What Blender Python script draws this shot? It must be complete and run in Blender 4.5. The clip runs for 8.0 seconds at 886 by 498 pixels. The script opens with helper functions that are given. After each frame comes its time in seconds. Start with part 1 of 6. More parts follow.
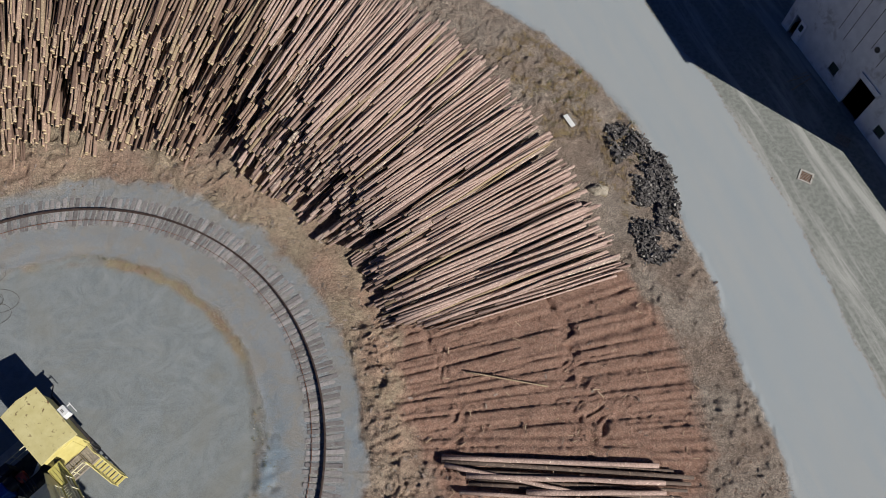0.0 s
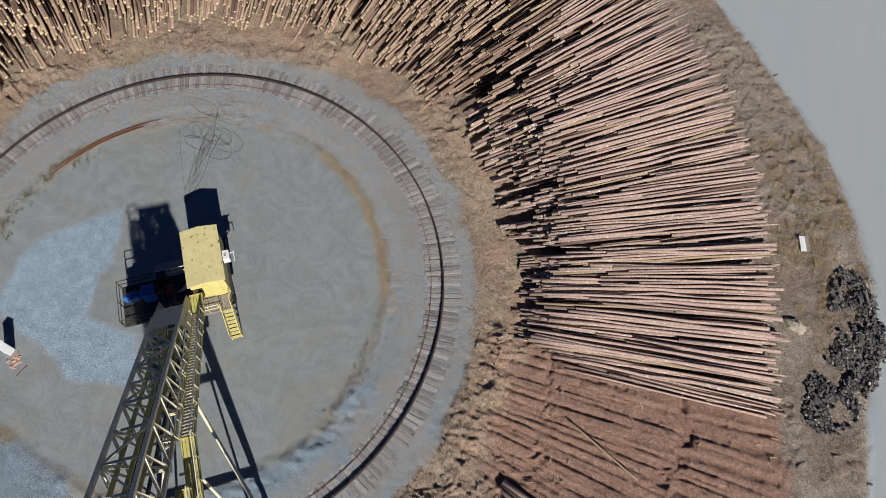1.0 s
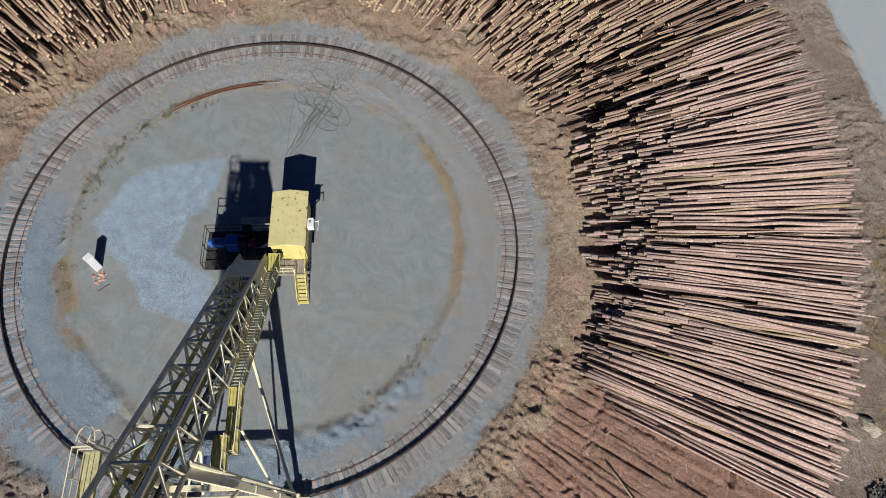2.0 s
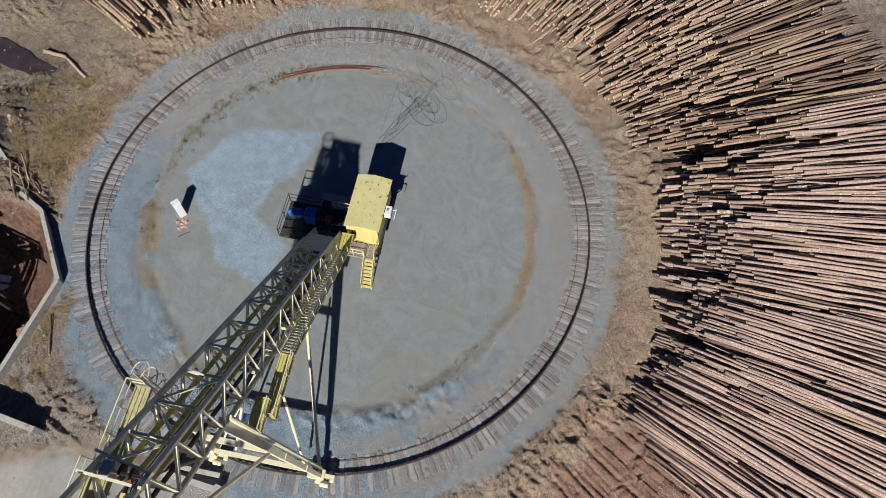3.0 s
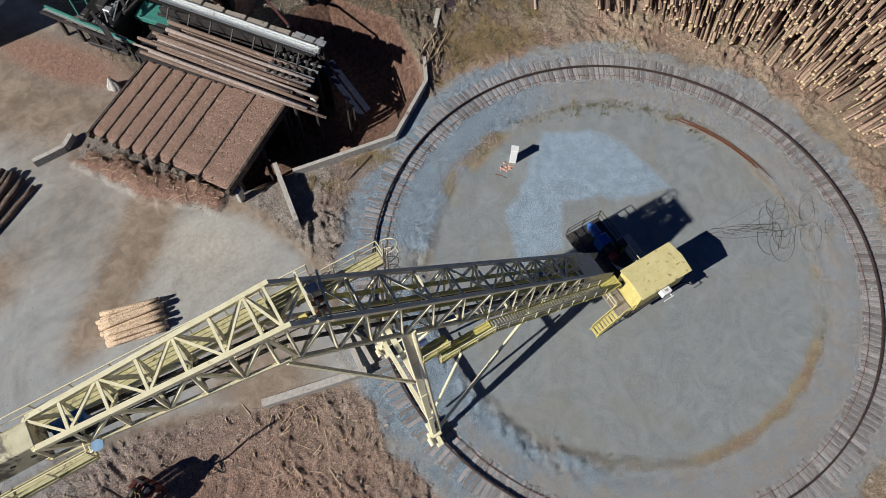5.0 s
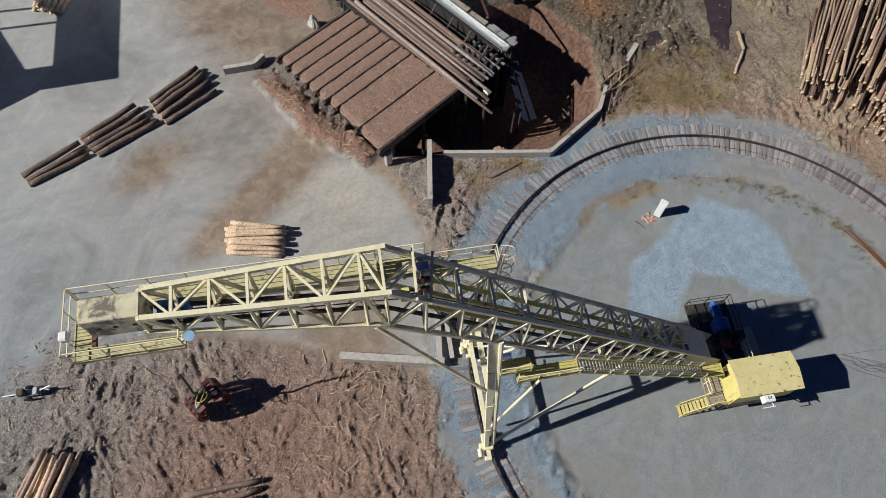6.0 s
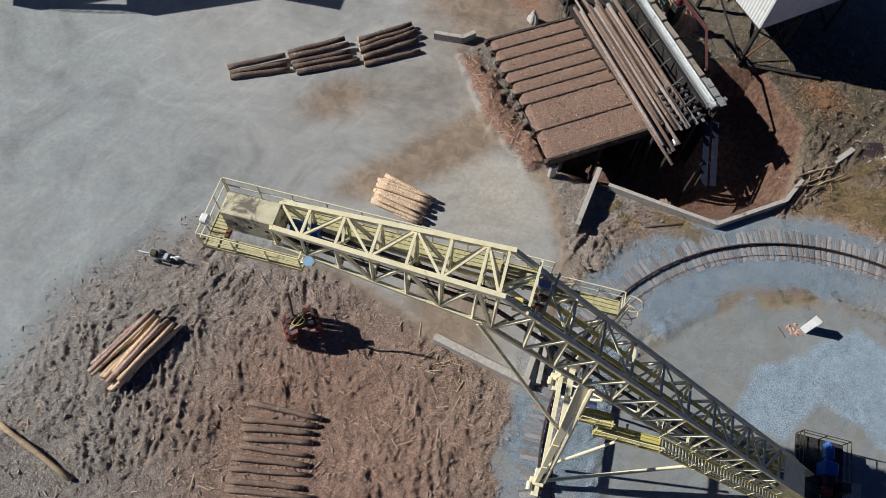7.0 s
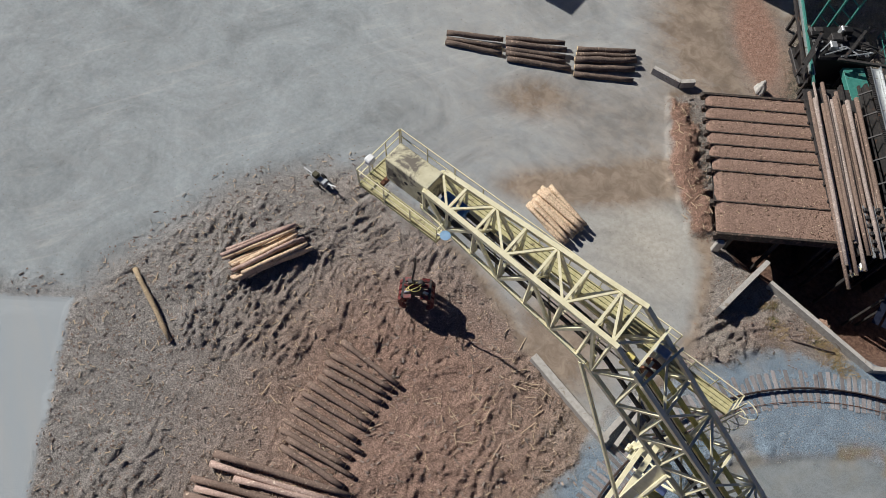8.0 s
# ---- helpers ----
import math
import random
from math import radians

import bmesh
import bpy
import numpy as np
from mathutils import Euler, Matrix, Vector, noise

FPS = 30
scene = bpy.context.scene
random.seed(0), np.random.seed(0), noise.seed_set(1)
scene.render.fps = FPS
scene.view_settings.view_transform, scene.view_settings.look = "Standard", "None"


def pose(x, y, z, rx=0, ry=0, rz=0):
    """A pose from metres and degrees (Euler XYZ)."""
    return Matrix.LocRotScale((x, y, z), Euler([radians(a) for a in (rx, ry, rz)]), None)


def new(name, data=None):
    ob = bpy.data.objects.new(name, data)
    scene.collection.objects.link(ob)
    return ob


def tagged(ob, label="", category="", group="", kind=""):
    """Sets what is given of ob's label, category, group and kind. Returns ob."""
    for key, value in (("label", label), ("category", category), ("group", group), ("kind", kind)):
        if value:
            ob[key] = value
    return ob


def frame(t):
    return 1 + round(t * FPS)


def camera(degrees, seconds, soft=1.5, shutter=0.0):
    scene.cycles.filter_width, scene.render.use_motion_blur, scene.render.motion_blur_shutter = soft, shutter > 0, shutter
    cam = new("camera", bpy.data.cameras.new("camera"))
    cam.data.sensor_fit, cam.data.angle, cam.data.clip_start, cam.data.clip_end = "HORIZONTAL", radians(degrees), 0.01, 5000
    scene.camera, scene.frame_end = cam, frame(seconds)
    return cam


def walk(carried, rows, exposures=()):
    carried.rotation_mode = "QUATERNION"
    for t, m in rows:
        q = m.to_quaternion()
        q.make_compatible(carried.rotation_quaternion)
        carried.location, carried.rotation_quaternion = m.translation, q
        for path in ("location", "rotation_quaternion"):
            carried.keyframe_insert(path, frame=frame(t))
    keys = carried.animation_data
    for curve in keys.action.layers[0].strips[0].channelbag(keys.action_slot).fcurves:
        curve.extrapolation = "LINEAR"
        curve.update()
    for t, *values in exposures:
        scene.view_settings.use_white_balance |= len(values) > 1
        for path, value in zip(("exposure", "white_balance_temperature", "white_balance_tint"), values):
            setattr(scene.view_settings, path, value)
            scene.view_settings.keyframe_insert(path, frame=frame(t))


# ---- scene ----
cam = camera(63.95, 8.0, soft=0.35)

# seconds, eye x y z, yaw, tilt from straight down, roll
PATH = [
    (0, 25.023, -6.370, 46.858, -0.000, 26.254, 3.310),
    (0.5, 25.063, -6.294, 46.714, 16.570, 26.047, 3.519),
    (1, 25.102, -6.213, 46.566, 31.754, 25.804, 3.783),
    (1.5, 25.068, -6.149, 46.457, 39.385, 25.788, 3.671),
    (1.7, 25.072, -6.142, 46.472, 42.281, 25.765, 3.528),
    (2.8, 25.062, -6.129, 46.551, 56.158, 26.087, 3.265),
    (3, 25.060, -6.128, 46.573, 59.208, 25.965, 3.061),
    (3.5, 25.029, -6.106, 46.631, 69.286, 25.941, 2.911),
    (4, 25.003, -6.053, 46.718, 81.945, 25.863, 2.760),
    (4.5, 24.976, -6.001, 46.797, 95.096, 25.825, 2.492),
    (4.7, 24.970, -5.984, 46.791, 100.333, 25.852, 2.422),
    (5.8, 25.076, -5.950, 46.898, 124.691, 26.020, 2.799),
    (6, 25.075, -5.964, 46.862, 129.079, 25.993, 2.902),
    (6.5, 25.059, -5.993, 46.703, 140.618, 25.865, 3.104),
    (7, 25.011, -6.034, 46.453, 153.047, 25.778, 3.145),
    (7.5, 24.952, -6.055, 46.241, 166.037, 25.627, 2.894),
    (8, 24.919, -6.076, 46.101, 178.437, 25.456, 2.671),
]
walk(cam, [(t, Matrix.Translation((x, y, z)) @ pose(0, 0, 0, 0, 0, yaw) @ pose(0, 0, 0, tilt) @ pose(0, 0, 0, 0, 0, roll))
           for t, x, y, z, yaw, tilt, roll in PATH],
     exposures=[(0, 0.02), (1.0, 0.12), (3.0, 0.19), (4.5, 0.16), (6.0, 0.13), (7.0, 0.14), (8.0, 0.16)])

# ---------------------------------------------------------------- light
SUN_AZ, SUN_EL = -36.2, 37.0      # where the sun stands, degrees from +x and above the horizon
world = bpy.data.worlds.new("sky")
scene.world = world
world.use_nodes = True
wn = world.node_tree.nodes
sky = wn.new("ShaderNodeTexSky")
sky.sky_type = "NISHITA"
sky.sun_disc = False
sky.sun_elevation = radians(SUN_EL)
sky.sun_rotation = radians(90 - SUN_AZ)
sky.air_density = 0.5
sky.dust_density = 0.2
sky.ozone_density = 4.0
sky.altitude = 2000
wn["Background"].inputs[1].default_value = 0.035
tint = wn.new("ShaderNodeMix")
tint.data_type, tint.blend_type = "RGBA", "MULTIPLY"
tint.inputs["Factor"].default_value = 1.0
tint.inputs["B"].default_value = (0.62, 0.85, 1.36, 1)
world.node_tree.links.new(sky.outputs[0], tint.inputs["A"])
world.node_tree.links.new(tint.outputs["Result"], wn["Background"].inputs[0])
sun = new("sun", bpy.data.lights.new("sun", "SUN"))
sun.data.energy = 5.0
sun.data.angle = radians(0.53)
sun.data.color = (1.0, 0.97, 0.93)
toward = Vector((math.cos(radians(SUN_AZ)) * math.cos(radians(SUN_EL)), math.sin(radians(SUN_AZ)) * math.cos(radians(SUN_EL)), math.sin(radians(SUN_EL))))
sun.matrix_world = Matrix.Translation((0, 0, 90)) @ toward.to_track_quat("Z", "Y").to_matrix().to_4x4()


# ---------------------------------------------------------------- materials
def nodes_of(name, rough=0.9, metal=0.0):
    m = bpy.data.materials.new(name)
    m.use_nodes = True
    n, l = m.node_tree.nodes, m.node_tree.links
    b = n["Principled BSDF"]
    b.inputs["Roughness"].default_value = rough
    b.inputs["Metallic"].default_value = metal
    b.inputs["Specular IOR Level"].default_value = 0.3
    return m, n, l, b


def noise_node(n, l, vec, scale, detail=4.0, rough=0.55, dist=0.0):
    x = n.new("ShaderNodeTexNoise")
    x.inputs["Scale"].default_value = scale
    x.inputs["Detail"].default_value = detail
    x.inputs["Roughness"].default_value = rough
    x.inputs["Distortion"].default_value = dist
    l.new(vec, x.inputs["Vector"])
    return x.outputs["Fac"]


def ramp(n, l, fac, stops):
    r = n.new("ShaderNodeValToRGB")
    e = r.color_ramp.elements
    while len(e) < len(stops):
        e.new(0.5)
    for el, (p, c) in zip(e, stops):
        el.position = p
        el.color = (*c, 1) if len(c) == 3 else c
    l.new(fac, r.inputs["Fac"])
    return r.outputs["Color"]


def mix(n, l, fac, a, b, mode="MIX"):
    x = n.new("ShaderNodeMix")
    x.data_type = "RGBA"
    x.blend_type = mode
    for sock, val in ((x.inputs["Factor"], fac), (x.inputs["A"], a), (x.inputs["B"], b)):
        if isinstance(val, (int, float)):
            sock.default_value = val
        elif isinstance(val, tuple):
            sock.default_value = (*val, 1)
        else:
            l.new(val, sock)
    return x.outputs["Result"]


def calc(n, l, op, a, b=0.0, clamp=False):
    x = n.new("ShaderNodeMath")
    x.operation = op
    x.use_clamp = clamp
    for sock, val in zip(x.inputs, (a, b)):
        if isinstance(val, (int, float)):
            sock.default_value = val
        else:
            l.new(val, sock)
    return x.outputs[0]


def bumped(n, l, b, height, strength, dist):
    x = n.new("ShaderNodeBump")
    x.inputs["Strength"].default_value = strength
    x.inputs["Distance"].default_value = dist
    l.new(height, x.inputs["Height"])
    l.new(x.outputs["Normal"], b.inputs["Normal"])


def grey(c):
    return (c, c, c)


def surface(name, low, high, scale, rough=0.85, metal=0.0, stain=None, stain_scale=1.0, stain_at=0.6, bump=0.3, bump_dist=0.01, vary=0.0, local=False):
    """A surface of two tones with grain, optional stains, and a little relief."""
    m, n, l, b = nodes_of(name, rough, metal)
    vec = n.new("ShaderNodeTexCoord").outputs["Object"] if local else n.new("ShaderNodeNewGeometry").outputs["Position"]
    fine = noise_node(n, l, vec, scale, 6)
    col = ramp(n, l, fine, [(0.3, low), (0.7, high)])
    if stain:
        st = noise_node(n, l, vec, stain_scale, 5, 0.65, 0.4)
        k = ramp(n, l, st, [(stain_at, grey(0)), (min(1.0, stain_at + 0.09), grey(1))])
        col = mix(n, l, k, col, stain)
    if vary:
        rnd = n.new("ShaderNodeObjectInfo").outputs["Random"]
        v = calc(n, l, "MULTIPLY_ADD", rnd, vary)
        v.node.inputs[2].default_value = 1.0 - vary / 2
        col = mix(n, l, 1.0, col, v, "MULTIPLY")
    l.new(col, b.inputs["Base Color"])
    bumped(n, l, b, fine, bump, bump_dist)
    return m


CREAM = surface("cream_paint", (0.68, 0.625, 0.40), (0.80, 0.75, 0.52), 3.0, 0.55, stain=(0.30, 0.20, 0.10), stain_scale=2.2, stain_at=0.64, bump=0.05)
YELLOW = surface("yellow_paint", (0.60, 0.51, 0.17), (0.70, 0.61, 0.24), 2.0, 0.55, stain=(0.16, 0.09, 0.04), stain_scale=2.6, stain_at=0.66, bump=0.05)
GRATING = surface("yellow_grating_paint", (0.44, 0.385, 0.10), (0.58, 0.52, 0.17), 6.0, 0.65, stain=(0.12, 0.09, 0.05), stain_scale=3.0, stain_at=0.6, bump=0.05)
OLIVEGRATE = surface("olive_grating_paint", (0.38, 0.345, 0.17), (0.54, 0.50, 0.28), 6.0, 0.65, stain=(0.16, 0.13, 0.08), stain_scale=2.0, stain_at=0.58, bump=0.05)
DARKSTEEL = surface("dark_greasy_steel", (0.02, 0.02, 0.022), (0.06, 0.055, 0.05), 5.0, 0.6, stain=(0.10, 0.05, 0.03), stain_scale=3.0, bump=0.1)
RUST = surface("rusty_steel", (0.10, 0.045, 0.025), (0.20, 0.09, 0.05), 6.0, 0.85, bump=0.2)
RAILSTEEL = surface("rail_steel", (0.05, 0.035, 0.03), (0.10, 0.07, 0.06), 4.0, 0.5, 0.3, bump=0.05)
BLUE = surface("blue_machine_paint", (0.02, 0.09, 0.30), (0.04, 0.14, 0.42), 5.0, 0.45, stain=(0.04, 0.04, 0.05), stain_scale=4.0, bump=0.05)
RED = surface("red_machine_paint", (0.25, 0.03, 0.025), (0.38, 0.06, 0.04), 5.0, 0.5, stain=(0.05, 0.03, 0.03), stain_scale=4.0, stain_at=0.55, bump=0.05)
CONCRETE = surface("cast_concrete", (0.34, 0.32, 0.285), (0.48, 0.455, 0.41), 4.0, 0.9, stain=(0.20, 0.15, 0.11), stain_scale=1.2, bump=0.3)
WHITE = surface("white_paint", (0.68, 0.69, 0.68), (0.80, 0.80, 0.78), 3.0, 0.6, stain=(0.45, 0.42, 0.38), stain_scale=2.0, bump=0.05)
GALV = surface("galvanised_steel", (0.38, 0.40, 0.40), (0.52, 0.54, 0.54), 7.0, 0.45, 0.6, stain=(0.22, 0.18, 0.14), stain_scale=2.0, bump=0.05)
TIE = surface("weathered_sleeper_timber", (0.18, 0.166, 0.162), (0.31, 0.288, 0.28), 9.0, 0.95, stain=(0.15, 0.125, 0.115), stain_scale=1.5, stain_at=0.58, bump=0.5, vary=0.7)
GREEN = surface("green_machine_paint", (0.03, 0.16, 0.13), (0.06, 0.24, 0.20), 4.0, 0.6, stain=(0.08, 0.07, 0.05), stain_scale=2.0, bump=0.05)


def wood_bark(name, tones, pale, pale_at=0.64):
    """Bark with long streaks, a tone of its own for each log, and patches where it is peeled."""
    m, n, l, b = nodes_of(name, 0.9)
    geo = n.new("ShaderNodeNewGeometry")
    vec = geo.outputs["Position"]
    rnd = geo.outputs["Random Per Island"]
    base = ramp(n, l, rnd, tones)
    fine = noise_node(n, l, vec, 9.0, 6, 0.7)
    col = mix(n, l, 1.0, base, ramp(n, l, fine, [(0.28, grey(0.45)), (0.72, grey(1.45))]), "MULTIPLY")
    pat = noise_node(n, l, vec, 4.5, 5, 0.75, 0.6)
    shifted = calc(n, l, "ADD", pat, calc(n, l, "MULTIPLY", calc(n, l, "SUBTRACT", rnd, 0.5), 0.14))
    col = mix(n, l, ramp(n, l, shifted, [(pale_at, grey(0)), (pale_at + 0.07, grey(1))]), col, pale)
    l.new(col, b.inputs["Base Color"])
    bumped(n, l, b, fine, 0.6, 0.03)
    return m


BARK = wood_bark("pine_bark", [(0.0, (0.13, 0.087, 0.07)), (0.3, (0.32, 0.225, 0.183)), (0.7, (0.46, 0.33, 0.275)), (1.0, (0.31, 0.245, 0.205))], (0.80, 0.69, 0.54), 0.60)
BARK_OLD = wood_bark("old_pine_bark", [(0.0, (0.10, 0.063, 0.046)), (0.4, (0.24, 0.16, 0.118)), (0.8, (0.37, 0.255, 0.19)), (1.0, (0.24, 0.175, 0.138))], (0.66, 0.52, 0.32), 0.6)
BARK_GREY = wood_bark("grey_dry_bark", [(0.0, (0.20, 0.16, 0.14)), (0.5, (0.33, 0.27, 0.235)), (1.0, (0.26, 0.205, 0.18))], (0.62, 0.52, 0.42), 0.6)
BARK_DARK = wood_bark("dark_wet_bark", [(0.0, (0.06, 0.045, 0.04)), (1.0, (0.19, 0.14, 0.11))], (0.42, 0.31, 0.22), 0.585)
BARK_MID = wood_bark("brown_bark", [(0.0, (0.10, 0.07, 0.055)), (1.0, (0.26, 0.185, 0.145))], (0.56, 0.44, 0.33), 0.61)
PEELED = wood_bark("debarked_pine", [(0.0, (0.50, 0.34, 0.22)), (0.5, (0.66, 0.50, 0.34)), (1.0, (0.56, 0.41, 0.29))], (0.27, 0.16, 0.105), 0.57)
TIMBER = surface("grey_weathered_timber", (0.20, 0.17, 0.14), (0.34, 0.30, 0.25), 8.0, 0.9, stain=(0.12, 0.09, 0.07), stain_scale=2.0, bump=0.4)
BLACK = surface("black_grease", (0.006, 0.006, 0.007), (0.02, 0.019, 0.018), 5.0, 0.55, bump=0.1)
ROPE = surface("dull_wire_rope", (0.05, 0.045, 0.04), (0.10, 0.09, 0.08), 30.0, 0.7, bump=0.2)
CLAY = surface("pinkish_debris", (0.40, 0.22, 0.16), (0.55, 0.36, 0.27), 9.0, 0.9, bump=0.3)
SCRAP = surface("dark_waste", (0.02, 0.019, 0.018), (0.17, 0.155, 0.145), 3.0, 0.7, vary=0.6, bump=0.2)
STRAW = surface("dry_weed", (0.25, 0.185, 0.09), (0.41, 0.315, 0.165), 12.0, 0.9, bump=0.1)
CHIP = surface("pale_wood_chips", (0.42, 0.30, 0.19), (0.66, 0.52, 0.36), 15.0, 0.9, bump=0.2)
CLADDING = surface("pale_wall_sheeting", (0.52, 0.54, 0.56), (0.64, 0.66, 0.67), 1.2, 0.7, stain=(0.40, 0.40, 0.40), stain_scale=0.5, stain_at=0.55, bump=0.05)
GLASS = surface("dark_window_glass", (0.02, 0.035, 0.03), (0.04, 0.06, 0.05), 1.0, 0.15, bump=0.0)
DECKBARK = surface("dry_bark_layer", (0.12, 0.075, 0.055), (0.38, 0.255, 0.195), 11.0, 0.95, stain=(0.44, 0.32, 0.24), stain_scale=9.0, stain_at=0.64, bump=0.9, bump_dist=0.05)
SOIL = surface("bark_mulch", (0.14, 0.085, 0.06), (0.32, 0.21, 0.155), 16.0, 0.95, stain=(0.09, 0.05, 0.035), stain_scale=3.0, stain_at=0.58, bump=0.8, bump_dist=0.04)
BUFF = wood_bark("half_peeled_pine", [(0.0, (0.28, 0.205, 0.14)), (0.5, (0.38, 0.29, 0.18)), (1.0, (0.25, 0.185, 0.135))], (0.56, 0.44, 0.26), 0.6)
ENDGRAIN = surface("sawn_end_grain", (0.50, 0.38, 0.22), (0.72, 0.58, 0.36), 6.0, 0.9, bump=0.1)


# ---------------------------------------------------------------- mesh helpers
def link_mesh(name, verts, faces, mats, mat_index=None, smooth=False):
    me = bpy.data.meshes.new(name)
    me.from_pydata([tuple(v) for v in verts], [], [tuple(f) for f in faces])
    for m in mats:
        me.materials.append(m)
    if mat_index is not None:
        me.polygons.foreach_set("material_index", np.asarray(mat_index, np.int32))
    if smooth:
        me.polygons.foreach_set("use_smooth", np.ones(len(me.polygons), bool))
    me.update()
    return new(name, me)


def part(name, bm, material, parent=None, label="", smooth=False):
    me = bpy.data.meshes.new(name)
    bm.to_mesh(me)
    bm.free()
    for m in (material if isinstance(material, (list, tuple)) else [material]):
        me.materials.append(m)
    if smooth:
        me.polygons.foreach_set("use_smooth", np.ones(len(me.polygons), bool))
    ob = new(name, me)
    ob.parent = parent
    if label:
        ob["label"] = label
    return ob


def thing(name, label, category, group="", at=None):
    """An Empty at a thing's base, under which its parts go."""
    ob = new(name)
    ob.empty_display_size = 0.2
    if at is not None:
        ob.matrix_world = at
    return tagged(ob, label, category, group)


def box(bm, x0, x1, y0, y1, z0, z1, bevel=0.0, m=None):
    r = bmesh.ops.create_cube(bm, size=1.0)
    vs = r["verts"]
    for v in vs:
        v.co = Vector((x0 + (v.co.x + 0.5) * (x1 - x0), y0 + (v.co.y + 0.5) * (y1 - y0), z0 + (v.co.z + 0.5) * (z1 - z0)))
    if m is not None:
        bmesh.ops.transform(bm, matrix=m, verts=vs)
    if bevel:
        bmesh.ops.bevel(bm, geom=list({e for v in vs for e in v.link_edges}), offset=bevel, segments=1, affect="EDGES")
    return bm


def bar(bm, p, q, w, h=None, up=(0, 0, 1)):
    """A rectangular bar from p to q: w across, h in the direction nearest to up."""
    p, q = Vector(p), Vector(q)
    h = w if h is None else h
    d = (q - p).normalized()
    side = d.cross(Vector(up))
    side = side.normalized() if side.length > 1e-4 else d.orthogonal().normalized()
    top = side.cross(d)
    vs = [bm.verts.new(c + side * (a * w / 2) + top * (b * h / 2)) for c in (p, q) for a, b in ((-1, -1), (1, -1), (1, 1), (-1, 1))]
    for f in ((0, 3, 2, 1), (4, 5, 6, 7), (0, 1, 5, 4), (1, 2, 6, 5), (2, 3, 7, 6), (3, 0, 4, 7)):
        bm.faces.new([vs[i] for i in f])
    return bm


def tube(bm, pts, r, sides=6):
    """A round bar along points."""
    pts = [Vector(p) for p in pts]
    rings = []
    for i, p in enumerate(pts):
        d = (pts[min(i + 1, len(pts) - 1)] - pts[max(i - 1, 0)]).normalized()
        a = d.orthogonal().normalized() if i == 0 else (a - d * a.dot(d)).normalized()
        b = d.cross(a)
        rr = r[i] if isinstance(r, (list, tuple)) else r
        rings.append([bm.verts.new(p + rr * (a * math.cos(k * math.tau / sides) + b * math.sin(k * math.tau / sides))) for k in range(sides)])
    for s, t in zip(rings, rings[1:]):
        for k in range(sides):
            bm.faces.new((s[k], s[(k + 1) % sides], t[(k + 1) % sides], t[k]))
    bm.faces.new(rings[0][::-1])
    bm.faces.new(rings[-1])
    return bm


def railing(parent, pts, height=1.05, gap=1.4, mat=None, mid=True):
    """A handrail along points at deck level: rails, and a post every gap metres."""
    mat = mat or CREAM
    for a, b in zip(pts, pts[1:]):
        for h in ((height, height * 0.52) if mid else (height,)):
            part("handrail", bar(B(), (a[0], a[1], a[2] + h), (b[0], b[1], b[2] + h), 0.042, 0.042), mat, parent)
        n = max(1, round((Vector(b) - Vector(a)).length / gap))
        for i in range(n + 1):
            p = Vector(a).lerp(Vector(b), i / n)
            part("post", bar(B(), p, p + Vector((0, 0, height)), 0.042, 0.042, (1, 0, 0)), mat, parent)


def grating(parent, x0, x1, y0, y1, z, mat, pitch=0.28, along="x"):
    """A floor of bars with gaps, and its edge."""
    bm = B()
    for v0, v1, u0, u1 in ((y0, y0 + 0.05, x0, x1), (y1 - 0.05, y1, x0, x1)):
        box(bm, u0, u1, v0, v1, z - 0.14, z + 0.05)
    for u in (x0, x1 - 0.05):
        box(bm, u, u + 0.05, y0 + 0.05, y1 - 0.05, z - 0.14, z + 0.05)
    deck = part("walkway", bm, mat, parent, "yellow painted slatted walkway")
    n = max(1, int((y1 - y0 - 0.1) / 0.15))
    for i in range(n):
        v = y0 + 0.05 + (i + 0.15) * (y1 - y0 - 0.1) / n
        part("slat", box(B(), x0 + 0.05, x1 - 0.05, v, v + 0.86 * (y1 - y0 - 0.1) / n, z - 0.04, z + 0.02), mat, deck)
    return deck


def B():
    return bmesh.new()


def log_mesh(rng, p, q, r0, r1, sides=7, rings=5, bend=0.05):
    """Vertices, faces and material numbers of one log from p to q; its sawn ends take the second material."""
    p, q = np.asarray(p, float), np.asarray(q, float)
    d = q - p
    length = np.linalg.norm(d)
    d = d / length
    side = np.cross(d, (0, 0, 1.0))
    side /= np.linalg.norm(side)
    up = np.cross(side, d)
    s = np.linspace(0, 1, rings)
    wob = rng.normal(0, bend, (rings, 2)) * np.sin(np.pi * s)[:, None]
    rad = (r0 + (r1 - r0) * s) * (1 + rng.normal(0, 0.05, rings))
    ang = np.arange(sides) * 2 * np.pi / sides + rng.uniform(0, 1)
    ring = np.cos(ang)[None, :, None] * side + np.sin(ang)[None, :, None] * up
    lump = 1 + rng.normal(0, 0.04, (rings, sides))[..., None]
    v = (p + d * (s * length)[:, None] + wob[:, :1] * side + wob[:, 1:] * up)[:, None, :] + ring * rad[:, None, None] * lump
    f, mi = [], []
    for i in range(rings - 1):
        for k in range(sides):
            a, b = i * sides + k, i * sides + (k + 1) % sides
            f.append((a, a + sides, b + sides, b))
            mi.append(0)
    f.append(tuple(range(sides)))
    f.append(tuple(range((rings - 1) * sides, rings * sides))[::-1])
    mi += [1, 1]
    return v.reshape(-1, 3), f, mi


